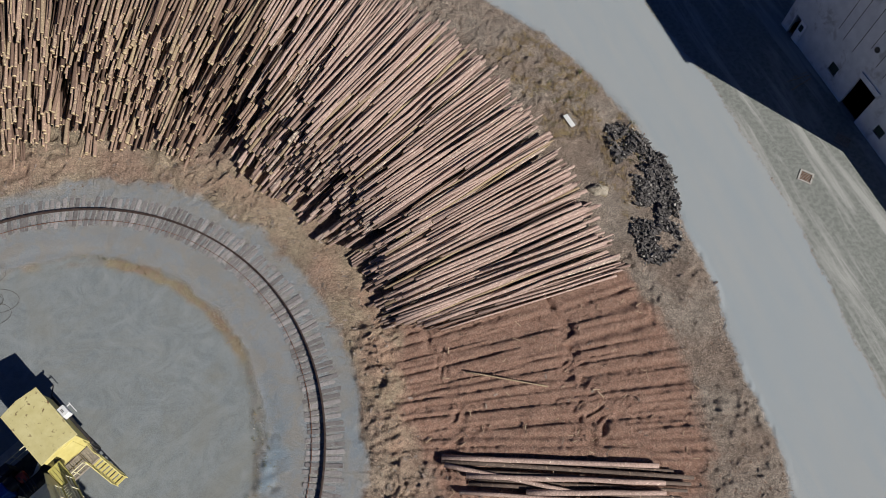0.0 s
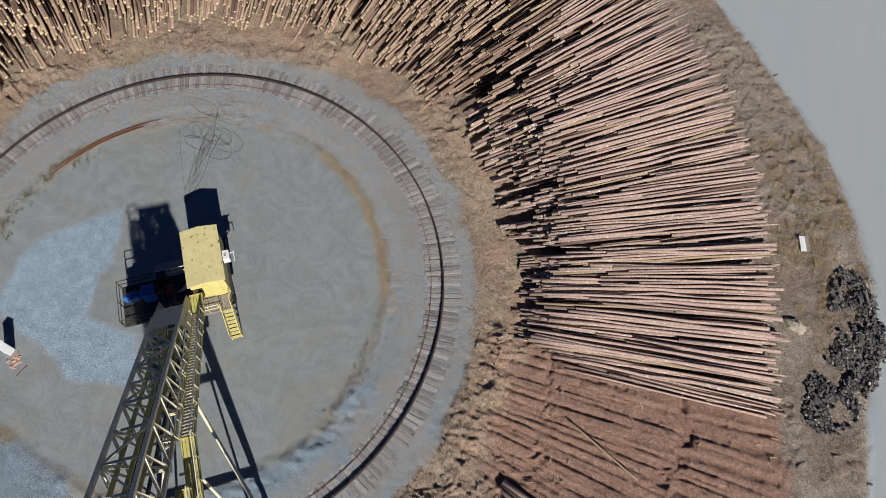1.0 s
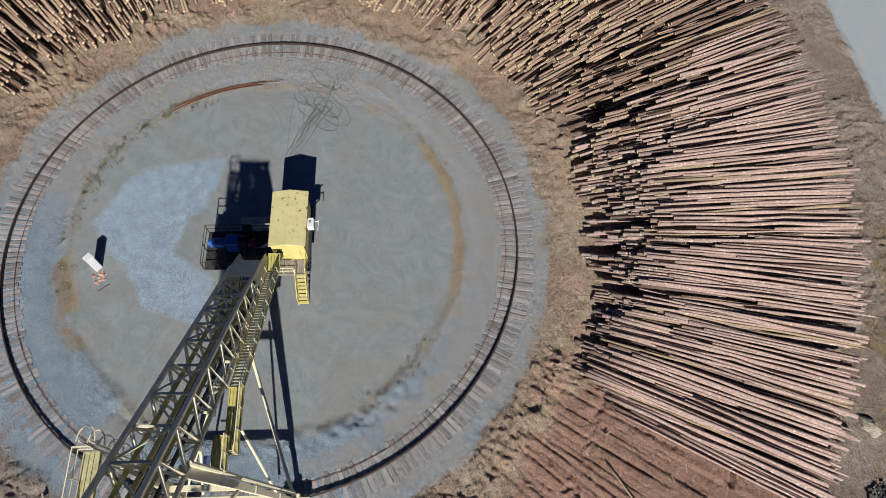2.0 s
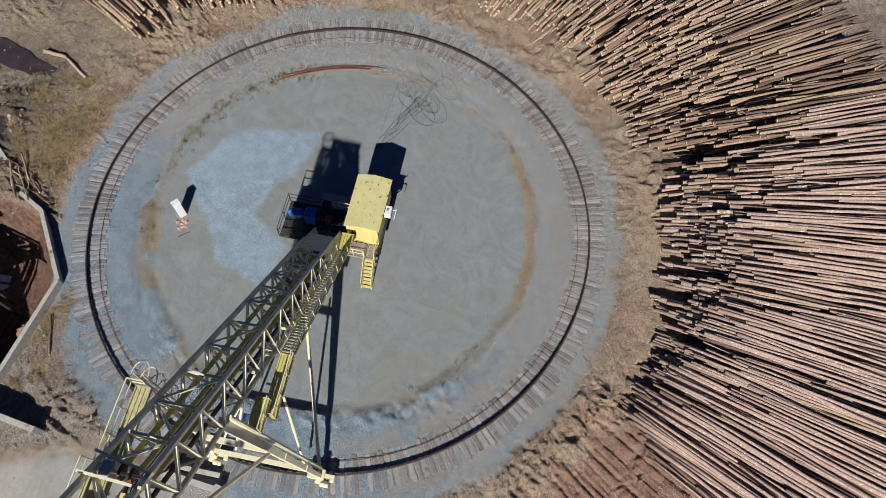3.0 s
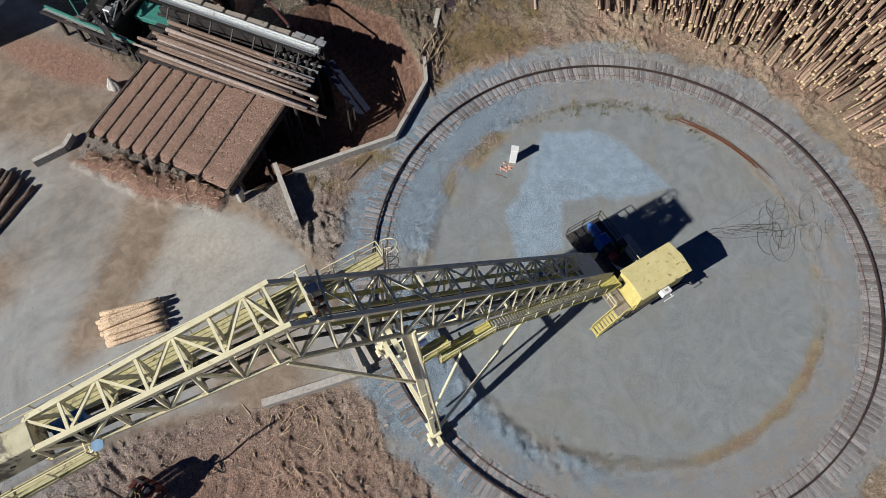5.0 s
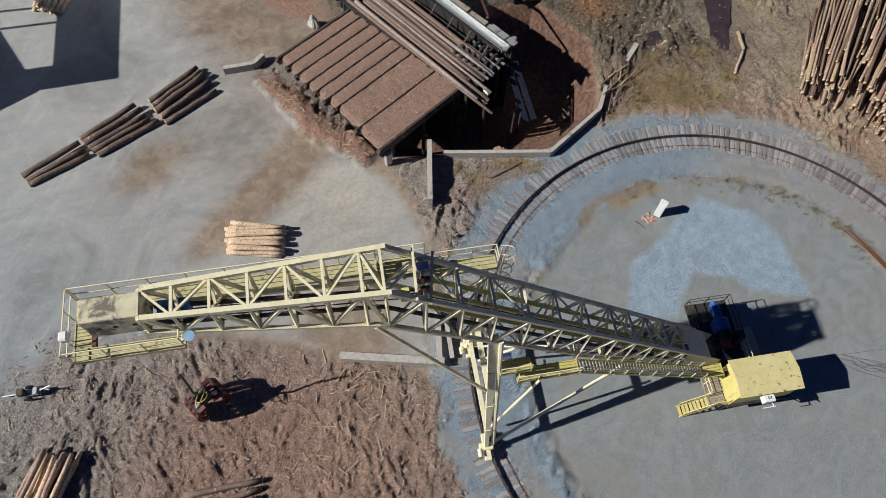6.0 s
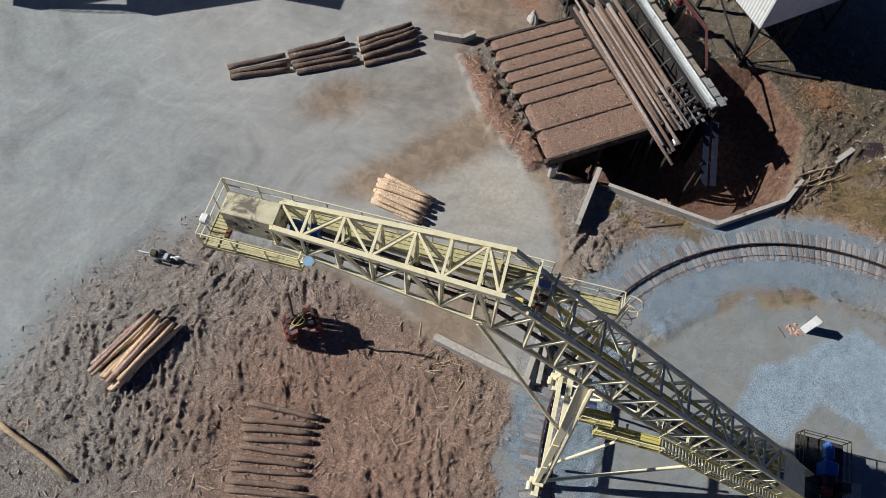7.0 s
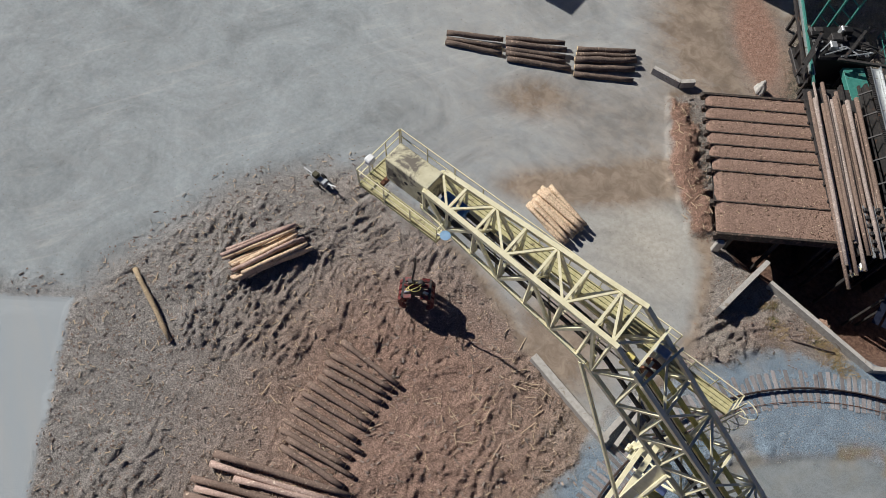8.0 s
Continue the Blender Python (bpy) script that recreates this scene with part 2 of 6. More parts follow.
class Many:
    """Gathers many small pieces into one mesh."""

    def __init__(self):
        self.v, self.f, self.m, self.n = [], [], [], 0

    def add(self, v, f, m):
        self.v.append(v)
        n = self.n
        self.f += [tuple(i + n for i in g) for g in f]
        self.m += m
        self.n += len(v)

    def link(self, name, mats, smooth=False):
        return link_mesh(name, np.concatenate(self.v), self.f, mats, self.m, smooth)


# ---------------------------------------------------------------- ground
def hash2(ix, iy, seed):
    h = (ix.astype(np.int64) * 374761393 + iy.astype(np.int64) * 668265263 + seed * 974634777) & 0xFFFFFFFF
    h = ((h ^ (h >> 13)) * 1274126177) & 0xFFFFFFFF
    return ((h ^ (h >> 16)) & 0xFFFF) / 65535.0


def vnoise(x, y, seed=0):
    """Smooth value noise, 0 to 1."""
    ix, iy = np.floor(x), np.floor(y)
    fx, fy = x - ix, y - iy
    fx, fy = fx * fx * (3 - 2 * fx), fy * fy * (3 - 2 * fy)
    a, b, c, d = hash2(ix, iy, seed), hash2(ix + 1, iy, seed), hash2(ix, iy + 1, seed), hash2(ix + 1, iy + 1, seed)
    return (a * (1 - fx) + b * fx) * (1 - fy) + (c * (1 - fx) + d * fx) * fy


def fbm(x, y, scale, octaves=4, seed=0):
    out, amp, tot = 0, 1.0, 0.0
    for o in range(octaves):
        out = out + amp * vnoise(x / scale, y / scale, seed + o * 17)
        tot += amp
        amp *= 0.55
        scale *= 0.5
    return out / tot


def inside(x, y, poly, soft=0.5):
    """How far inside a polygon, from 0 to 1 over soft metres at its edge."""
    n = len(poly)
    hit = np.zeros(x.shape, bool)
    dist = np.full(x.shape, 1e9)
    for i in range(n):
        (ax, ay), (bx, by) = poly[i], poly[(i + 1) % n]
        cross = ((ay > y) != (by > y)) & (x < (bx - ax) * (y - ay) / (by - ay + 1e-12) + ax)
        hit ^= cross
        t = np.clip(((x - ax) * (bx - ax) + (y - ay) * (by - ay)) / ((bx - ax) ** 2 + (by - ay) ** 2), 0, 1)
        dist = np.minimum(dist, np.hypot(x - ax - t * (bx - ax), y - ay - t * (by - ay)))
    return np.clip(0.5 + np.where(hit, dist, -dist) / soft / 2, 0, 1)


def step(a, b, x):
    t = np.clip((x - a) / (b - a), 0, 1)
    return t * t * (3 - 2 * t)


YARD = [(13.5, -13.5), (9, -19), (6.5, -22), (5.1, -26.3), (5.6, -42.2), (2.0, -42.0), (-3.4, -42.4), (-5.0, -50), (-12, -60), (-12, -130), (140, -130), (140, -23), (75, -23), (49.7, -23.8), (48.5, -26), (45.2, -28.4), (40.6, -32.8), (35.3, -34.9), (30.6, -34.0), (22.4, -26.4), (18.6, -20.6), (14.6, -14.7)]
ROAD = [(75, -24), (49.9, -23.6), (49.3, -10.5), (48.4, -2), (48, 2.7), (45.9, 9), (44.7, 15.3), (42.8, 21.3), (40.3, 28.5), (36.8, 33.5), (32.6, 38.1), (27.1, 41.7), (10, 53), (22, 75), (41, 44), (46.7, 34), (52, 20), (56, 6), (75, -6)]
REDBARK = [(22, 10.5), (38, 16.5), (42.5, 9), (43.5, 1.5), (38, -3), (26, -1), (24, 2)]
BLUEPATCH = [(-9.0, -8.7), (-10.8, -5.3), (-10.4, -2.5), (-7.9, 1.7), (-5.3, -2.0), (-3.6, -5.6), (0.1, -4.6), (2.6, -7.2), (-1, -9.2), (-4.4, -8.8)]
PIT = [(1.3, -25.9), (-4.5, -19.5), (-10.4, -19.3), (-12.6, -21), (-16.5, -24.5), (-17, -31), (-12, -34), (4.5, -33), (4.5, -29)]
SPILL = [(5.0, -29.3), (6.1, -29.6), (6.5, -34), (6.3, -41.5), (4.8, -41.5), (4.4, -35)]
DUST = [(68, -4), (53.5, 5), (49.5, 19), (44.2, 33), (38.5, 43), (20, 74), (60, 110), (160, 60), (140, 4), (90, -2)]
DIRTYARD = [(-16, -21), (-24, -13), (-34, -10), (-60, -14), (-60, -60), (-20, -40)]


def ground_height(x, y):
    """Height of the ground, and the share of each kind of surface."""
    r, az = np.hypot(x, y), np.degrees(np.arctan2(y, x))
    n1, n2, n3 = fbm(x, y, 6, 4, 1), fbm(x, y, 1.6, 4, 2), fbm(x, y, 0.55, 3, 3)
    wob = (n2 - 0.5) * 1.6 + (n1 - 0.5) * 1.5
    disc = 1 - step(13.7, 15.1, r + wob * 0.55)
    ring = (1 - disc) * (1 - step(19.9, 21.6, r + wob * 1.3))
    crisp, vague = inside(x + wob * 0.7, y + wob * 0.5, YARD, 0.6), inside(x + wob * 1.6, y + wob * 1.3, YARD, 2.2)
    yard = (crisp + (vague - crisp) * step(20, 27, x)) * (1 - disc) * (1 - ring)
    road = inside(x + wob * 0.3, y + wob * 0.3, ROAD, 0.5)
    red = inside(x + wob, y + wob, REDBARK, 1.2) * (1 - road)
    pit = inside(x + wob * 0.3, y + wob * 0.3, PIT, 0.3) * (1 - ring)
    spill = inside(x + wob, y + wob, SPILL, 0.6)
    blue = np.clip(inside(x + wob * 0.4, y + wob * 0.4, BLUEPATCH, 0.35) * disc, 0, 1)
    blue = np.maximum(blue, ring * (step(0.30, 0.58, n1 * 0.6 + n2 * 0.4) * step(-165, -120, az) * (1 - step(-5, 40, az)) * 0.95))
    blue = np.maximum(blue, 0.9 * np.exp(-((r - 15.2 + wob * 0.4) / 0.9) ** 2) * step(-75, -60, az) * (1 - step(-12, 2, az)))
    patchy = fbm(x, y, 3.0, 3, 9)
    weeds = np.exp(-((r - 14.1 + wob * 0.4) / 0.38) ** 2) * step(0.25, 0.6, patchy) * np.where(az < -140, 0.25, 1.0) * (0.4 + 1.1 * step(15, 40, az) * (1 - step(95, 125, az)))
    weeds = np.maximum(weeds, 1.3 * np.exp(-((r - 14.4 + wob * 0.5) / 0.75) ** 2) * step(-140, -125, az) * (1 - step(-90, -78, az)) * step(0.3, 0.5, patchy))
    far = step(75, 110, r)
    dust = inside(x + wob * 0.6, y + wob * 0.6, DUST, 0.8)
    soiled = np.exp(-((y + 33.4 + 0.012 * (x - 14) ** 2 - 0.05 * (x - 14)) / 1.7) ** 2) * step(4, 8, x) * (1 - step(17, 23, x)) + 0.75 * np.exp(-((x - 17.5) ** 2 / 14 + (y + 41.8) ** 2 / 5)) + np.exp(-((x - 16.5) ** 2 + (y + 21) ** 2) / 20) + 1.3 * np.exp(-((x - 0.5) ** 2 / 40 + (y + 50) ** 2 / 90)) + 0.45 * np.exp(-((x - 10) ** 2 + (y + 38) ** 2) / 60)
    soiled = np.maximum(soiled, 0.9 * np.exp(-((inside(x, y, YARD, 4.0) - 0.5) / 0.15) ** 2) * (1 - step(24, 32, x)))
    ruddy = np.clip(1.1 * np.exp(-((x - 26) ** 2 + (y + 18) ** 2) / 70) + 0.8 * np.exp(-((x - 30) ** 2 + (y + 8) ** 2) / 90) + np.exp(-((r - 22.3) / 1.2) ** 2) * step(0.4, 0.6, n1) * 0.4, 0, 1) * 0.9
    wet = np.clip(np.exp(-((x + 17) ** 2 + (y + 29) ** 2) / 70) + np.exp(-((x + 9) ** 2 + (y + 43) ** 2) / 60) + 0.8 * np.exp(-((x + 24) ** 2 + (y + 19) ** 2) / 30) * step(0.4, 0.55, n1) + 0.7 * np.exp(-((x + 22) ** 2 + (y + 25) ** 2) / 50), 0, 1)
    olive = step(8, 16, -x - 0.2 * y) * (r > 19) * 1.0
    olive = np.maximum(olive, 0.7 * (az > 12) * (r < 27))
    ash = np.clip(step(30, 44, x) * step(2, 14, -y) + 0.7 * step(16, 26, -y - 0.1 * x), 0, 1)
    cream = np.exp(-((x - 9.5) ** 2 / 22 + (y + 29) ** 2 / 30))
    bluer = step(20, 34, x)
    wash = 0.95 * np.exp(-((x + 2.0) ** 2 / 7 + (y + 48.5) ** 2 / 70)) * (1 - step(-41.5, -40.5, y))
    tan = np.exp(-((r - 23.2 - (n1 - 0.5) * 3) / 2.6) ** 2) * np.where((az > -8) | (az < -158), 1.0, 0.0) * (0.35 + 0.9 * n1)
    tan = np.maximum(tan, 0.8 * np.exp(-((x + 15) ** 2 + (y + 15) ** 2) / 50))
    mud = np.clip(1 - disc - ring - yard - road - dust, 0, 1) * (1 - far)
    rough = mud * (1 - pit * 0.6)
    # ruts that run outward from the centre, where logs were dragged
    a = np.radians(az)
    breaks = np.exp(-((r - 35.6 - (n1 - 0.5) * 3 - (n2 - 0.5) * 3) / 0.7) ** 2) + np.exp(-((r - 26.5 - (n1 - 0.5) * 4) / 0.6) ** 2) * 0.6
    n4 = fbm(x, y, 0.9, 2, 55)
    n5 = fbm(x * 0.8 + y * 0.45, y - x * 0.3, 0.34, 3, 56)
    # furrows and crumbs: sharp crests of bent noise, long in one direction
    bend_x, bend_y = (n1 - 0.5) * 5 + (n2 - 0.5) * 1.2, (fbm(x, y, 4.5, 3, 91) - 0.5) * 5
    crest = 1 - np.abs(fbm((x + bend_x) * 0.45 + (y + bend_y) * 0.2, (y + bend_y) * 1.0 - (x + bend_x) * 0.45, 0.9, 3, 92) * 2 - 1)
    crest2 = 1 - np.abs(fbm((x - bend_y) * 1.0, (y + bend_x) * 0.5, 0.6, 2, 93) * 2 - 1)
    clods = 0.06 * crest ** 3 + 0.06 * crest2 ** 5 + 0.06 * n4 + 0.12 * np.clip(n5 - 0.45, 0, 1)

    def furrow(deg, seed):
        """Long low ridges that run in one direction, bent a little."""
        c, s = np.cos(np.radians(deg)), np.sin(np.radians(deg))
        u, v = x * c + y * s + bend_x * 0.4, y * c - x * s + bend_y * 0.35
        return (1 - np.abs(fbm(u / 2.4, v / 0.75, 1.0, 4, seed) * 2 - 1)) ** 2.5

    turn = step(0.42, 0.58, fbm(x, y, 8, 2, 72))
    drawn = furrow(24, 73) * (1 - turn) + furrow(68, 74) * turn
    outward = (1 - np.abs(fbm(a * 30 + bend_x * 0.3, r / 1.7, 1.0, 4, 75) * 2 - 1)) ** 2.5
    round_ring = (az > -12) | (az < -165)
    drawn = np.where(round_ring, outward * 0.55, drawn)
    trodden = 0.35 + 1.15 * step(0.38, 0.66, fbm(x, y, 5.5, 3, 76))
    clods = (clods + drawn * 0.16) * trodden
    calm = (1 - 0.7 * ((x > -4) & (x < 14) & (y < -40))) * np.where((az > 5) & (r > 41), 1.3, 1.0) * np.where((az > 5) & (r < 25), 0.9, 1.0)
    churn = 1 + 0.35 * np.exp(-((x - 40) ** 2 + (y + 25) ** 2) / 70) + 0.2 * np.exp(-((x - 31) ** 2 + (y + 27) ** 2) / 50) + 1.7 * np.exp(-((x + 17) ** 2 + (y + 15) ** 2) / 70) + 1.5 * np.exp(-((r - 23.0) / 2.2) ** 2) * round_ring + 0.9 * np.exp(-((x - 4) ** 2 + (y + 21) ** 2) / 16)
    z = rough * calm * churn * (clods + (n3 - 0.5) * 0.12 * trodden + (n1 - 0.5) * 0.3) * (1 - 0.75 * red) - 0.2 * rough
    rows = 0.6 * vnoise(a * 120 + (n2 - 0.5) * 0.7, r * 0.09 + 4 * vnoise(a * 9, r * 0 + 1, 37), 35) + 0.4 * vnoise(a * 210, r * 0.14, 36)
    rows = step(0.28, 0.72, rows)
    z = z + red * (0.24 * rows * (1 - np.clip(breaks, 0, 1) * 0.85) + np.clip(breaks, 0, 1) * ((crest2 - 0.6) * 0.6 - 0.12) + 0.06 * crest2 ** 3 + (n3 - 0.5) * 0.10 + (n2 - 0.5) * 0.22) + spill * (0.2 + 0.5 * n2 + 0.3 * (n3 - 0.5))
    z = z + ring * ((n3 - 0.5) * 0.07 + (n2 - 0.5) * 0.06) + disc * (n2 - 0.5) * 0.03
    deep = inside(x, y, PIT, 3.0)
    z = z - 0.05 * disc - pit * (0.5 + 3.6 * step(0.5, 1.0, deep))
    berm = np.exp(-((r - 14.9) / 0.6) ** 2) * step(-100, -70, az) * (1 - step(-5, 15, az))
    z = z + berm * (0.12 + 0.5 * (n2 - 0.5) + 0.6 * (n3 - 0.5))
    z = z - 0.22 * ring * np.exp(-((r - 14.9) / 0.5) ** 2) * 0.4
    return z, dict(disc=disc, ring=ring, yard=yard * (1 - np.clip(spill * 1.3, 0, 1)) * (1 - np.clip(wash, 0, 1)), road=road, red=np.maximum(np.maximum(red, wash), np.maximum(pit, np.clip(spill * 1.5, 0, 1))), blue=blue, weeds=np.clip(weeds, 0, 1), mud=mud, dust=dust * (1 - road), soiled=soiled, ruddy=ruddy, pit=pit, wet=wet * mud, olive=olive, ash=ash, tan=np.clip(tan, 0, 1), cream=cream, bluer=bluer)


def zg(x, y):
    z, _ = ground_height(np.array([float(x)]), np.array([float(y)]))
    return float(z[0])


def ground_material():
    m, n, l, b = nodes_of("yard_ground", 0.95)
    pos = n.new("ShaderNodeNewGeometry").outputs["Position"]
    grain = noise_node(n, l, pos, 14.0, 6, 0.75)
    clod = noise_node(n, l, pos, 3.0, 6, 0.65)
    broad = noise_node(n, l, pos, 0.25, 5, 0.6, 0.5)
    mid = noise_node(n, l, pos, 0.9, 5, 0.65, 0.6)

    def att(k):
        x = n.new("ShaderNodeAttribute")
        x.attribute_name = k
        return x.outputs["Fac"]

    def tone(lo, hi, f=clod):
        return ramp(n, l, f, [(0.40, lo), (0.60, hi)])

    ruddy = att("ruddy")
    fibre = noise_node(n, l, pos, 5.5, 8, 0.8, 1.6)
    patch = ramp(n, l, broad, [(0.4, grey(0)), (0.62, grey(1))])
    mud = mix(n, l, patch, tone((0.11, 0.084, 0.066), (0.39, 0.305, 0.24), grain), tone((0.13, 0.11, 0.09), (0.46, 0.385, 0.315), grain))
    mud = mix(n, l, calc(n, l, "MULTIPLY", att("ash"), 0.9), mud, tone((0.12, 0.115, 0.108), (0.42, 0.395, 0.365), grain))
    mud = mix(n, l, ruddy, mud, tone((0.13, 0.075, 0.055), (0.46, 0.305, 0.235), grain))
    mud = mix(n, l, calc(n, l, "MULTIPLY", att("olive"), patch), mud, tone((0.13, 0.11, 0.065), (0.44, 0.375, 0.25), grain))
    mud = mix(n, l, calc(n, l, "MULTIPLY", att("tan"), 0.8), mud, mix(n, l, patch, tone((0.24, 0.145, 0.095), (0.62, 0.415, 0.29), grain), tone((0.24, 0.175, 0.115), (0.60, 0.465, 0.33), grain)))
    mud = mix(n, l, calc(n, l, "MULTIPLY", att("wet"), 0.85), mud, tone((0.045, 0.038, 0.025), (0.12, 0.10, 0.065), clod))
    mud = mix(n, l, 1.0, mud, ramp(n, l, fibre, [(0.38, grey(0.5)), (0.5, grey(1.0)), (0.62, grey(1.55))]), "MULTIPLY")
    mud = mix(n, l, 1.0, mud, ramp(n, l, mid, [(0.3, grey(0.78)), (0.7, grey(1.2))]), "MULTIPLY")
    red = mix(n, l, ramp(n, l, clod, [(0.35, grey(0)), (0.65, grey(1))]), tone((0.17, 0.094, 0.066), (0.37, 0.213, 0.154), grain), tone((0.25, 0.152, 0.112), (0.50, 0.33, 0.247), grain))
    red = mix(n, l, 1.0, red, ramp(n, l, fibre, [(0.38, grey(0.6)), (0.5, grey(1.0)), (0.62, grey(1.4))]), "MULTIPLY")
    # dark brown pit floor, with some of the pit's shade put into the colour
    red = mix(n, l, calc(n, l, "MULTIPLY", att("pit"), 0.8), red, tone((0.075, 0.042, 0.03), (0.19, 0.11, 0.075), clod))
    swirl = noise_node(n, l, pos, 0.35, 7, 0.72, 2.5)
    cloud = noise_node(n, l, pos, 0.12, 7, 0.68, 1.6)
    disc = mix(n, l, ramp(n, l, mid, [(0.3, grey(0)), (0.7, grey(1))]), tone((0.155, 0.176, 0.185), (0.222, 0.248, 0.258), grain), tone((0.172, 0.187, 0.184), (0.24, 0.257, 0.253), grain))
    disc = mix(n, l, ramp(n, l, swirl, [(0.40, grey(0)), (0.66, grey(0.5))]), disc, (0.31, 0.332, 0.33))
    disc = mix(n, l, ramp(n, l, cloud, [(0.45, grey(0)), (0.65, grey(0.55))]), disc, (0.225, 0.218, 0.185))
    disc = mix(n, l, ramp(n, l, fibre, [(0.62, grey(0)), (0.75, grey(0.4))]), disc, (0.20, 0.18, 0.15))
    gravel = mix(n, l, ramp(n, l, broad, [(0.35, grey(0)), (0.65, grey(1))]), tone((0.20, 0.212, 0.218), (0.40, 0.42, 0.425), grain), tone((0.20, 0.218, 0.235), (0.43, 0.465, 0.49), grain))
    gravel = mix(n, l, ramp(n, l, mid, [(0.40, grey(0)), (0.60, grey(0.8))]), gravel, tone((0.23, 0.21, 0.18), (0.44, 0.41, 0.36), grain))
    bluish = mix(n, l, 1.0, tone((0.13, 0.175, 0.22), (0.37, 0.465, 0.54), grain), ramp(n, l, mid, [(0.3, grey(0.8)), (0.7, grey(1.12))]), "MULTIPLY")
    yard = mix(n, l, ramp(n, l, mid, [(0.35, grey(0)), (0.65, grey(1))]), tone((0.255, 0.265, 0.26), (0.31, 0.32, 0.315), grain), tone((0.30, 0.295, 0.275), (0.36, 0.355, 0.33), grain))
    yard = mix(n, l, calc(n, l, "MULTIPLY", att("bluer"), 0.7), yard, tone((0.232, 0.27, 0.278), (0.292, 0.325, 0.332), clod))

    def along(deg, longer):
        mp = n.new("ShaderNodeMapping")
        mp.vector_type = "TEXTURE"
        mp.inputs["Rotation"].default_value = (0, 0, radians(deg))
        mp.inputs["Scale"].default_value = (longer, 1.0, 1.0)
        l.new(pos, mp.inputs["Vector"])
        return mp.outputs["Vector"]

    streak = noise_node(n, l, along(-35, 4.0), 0.8, 7, 0.7, 0.9)
    tyre = noise_node(n, l, along(20, 7.0), 0.9, 6, 0.7, 1.2)
    yard = mix(n, l, ramp(n, l, streak, [(0.45, grey(0)), (0.7, grey(0.6))]), yard, tone((0.21, 0.22, 0.215), (0.28, 0.29, 0.285), grain))
    yard = mix(n, l, ramp(n, l, tyre, [(0.56, grey(0)), (0.72, grey(0.55))]), yard, (0.40, 0.395, 0.37))
    yard = mix(n, l, ramp(n, l, swirl, [(0.48, grey(0)), (0.70, grey(0.3))]), yard, (0.39, 0.415, 0.415))
    yard = mix(n, l, att("cream"), yard, tone((0.36, 0.335, 0.285), (0.43, 0.405, 0.35), clod))
    soiled = calc(n, l, "MULTIPLY", att("soiled"), calc(n, l, "ADD", calc(n, l, "MULTIPLY", streak, 0.8), swirl))
    yard = mix(n, l, ramp(n, l, soiled, [(0.22, grey(0)), (0.75, grey(0.9))]), yard, tone((0.20, 0.145, 0.10), (0.29, 0.225, 0.165), mid))
    yard = mix(n, l, 1.0, yard, ramp(n, l, cloud, [(0.3, grey(0.72)), (0.5, grey(1.0)), (0.7, grey(1.18))]), "MULTIPLY")
    speck = noise_node(n, l, pos, 5.0, 3, 0.5)
    yard = mix(n, l, ramp(n, l, speck, [(0.66, grey(0)), (0.72, grey(0.7))]), yard, (0.17, 0.145, 0.12))
    lane = noise_node(n, l, along(112, 9.0), 0.7, 6, 0.65, 0.5)
    road = mix(n, l, ramp(n, l, lane, [(0.35, grey(0)), (0.65, grey(1))]), tone((0.285, 0.322, 0.335), (0.335, 0.37, 0.385), grain), tone((0.32, 0.338, 0.335), (0.37, 0.385, 0.38), grain))
    dust = mix(n, l, ramp(n, l, lane, [(0.5, grey(0)), (0.64, grey(1))]), tone((0.185, 0.195, 0.175), (0.255, 0.265, 0.24), clod), tone((0.33, 0.33, 0.305), (0.42, 0.42, 0.39), grain))
    weed = mix(n, l, ramp(n, l, mid, [(0.4, grey(0)), (0.6, grey(1))]), tone((0.19, 0.145, 0.065), (0.36, 0.285, 0.145), grain), tone((0.19, 0.11, 0.06), (0.34, 0.21, 0.125), grain))
    col = mud
    for k, c, edge, width in (("dust", dust, clod, 0.12), ("red", red, clod, 0.2), ("yard", yard, fibre, 0.25), ("road", road, clod, 0.15), ("ring", gravel, fibre, 0.25), ("disc", disc, fibre, 0.25), ("blue", bluish, grain, 0.35), ("weeds", weed, fibre, 0.45)):
        f = att(k)
        # ragged edges between the kinds of ground
        f = ramp(n, l, calc(n, l, "ADD", f, calc(n, l, "MULTIPLY", calc(n, l, "SUBTRACT", edge, 0.5), 0.7)), [(0.5 - width, grey(0)), (0.5 + width, grey(1))])
        if k == "weeds":
            f = calc(n, l, "MULTIPLY", f, 0.72)
        col = mix(n, l, f, col, c)
    l.new(col, b.inputs["Base Color"])
    loose = calc(n, l, "SUBTRACT", 1.0, calc(n, l, "MULTIPLY", calc(n, l, "ADD", calc(n, l, "ADD", att("yard"), att("road")), calc(n, l, "ADD", att("disc"), att("dust"))), 0.85), True)
    hgt = calc(n, l, "ADD", calc(n, l, "MULTIPLY", fibre, 2.2), calc(n, l, "ADD", grain, calc(n, l, "MULTIPLY", clod, 0.8)))
    bumped(n, l, b, calc(n, l, "MULTIPLY", hgt, loose), 0.9, 0.09)
    return m


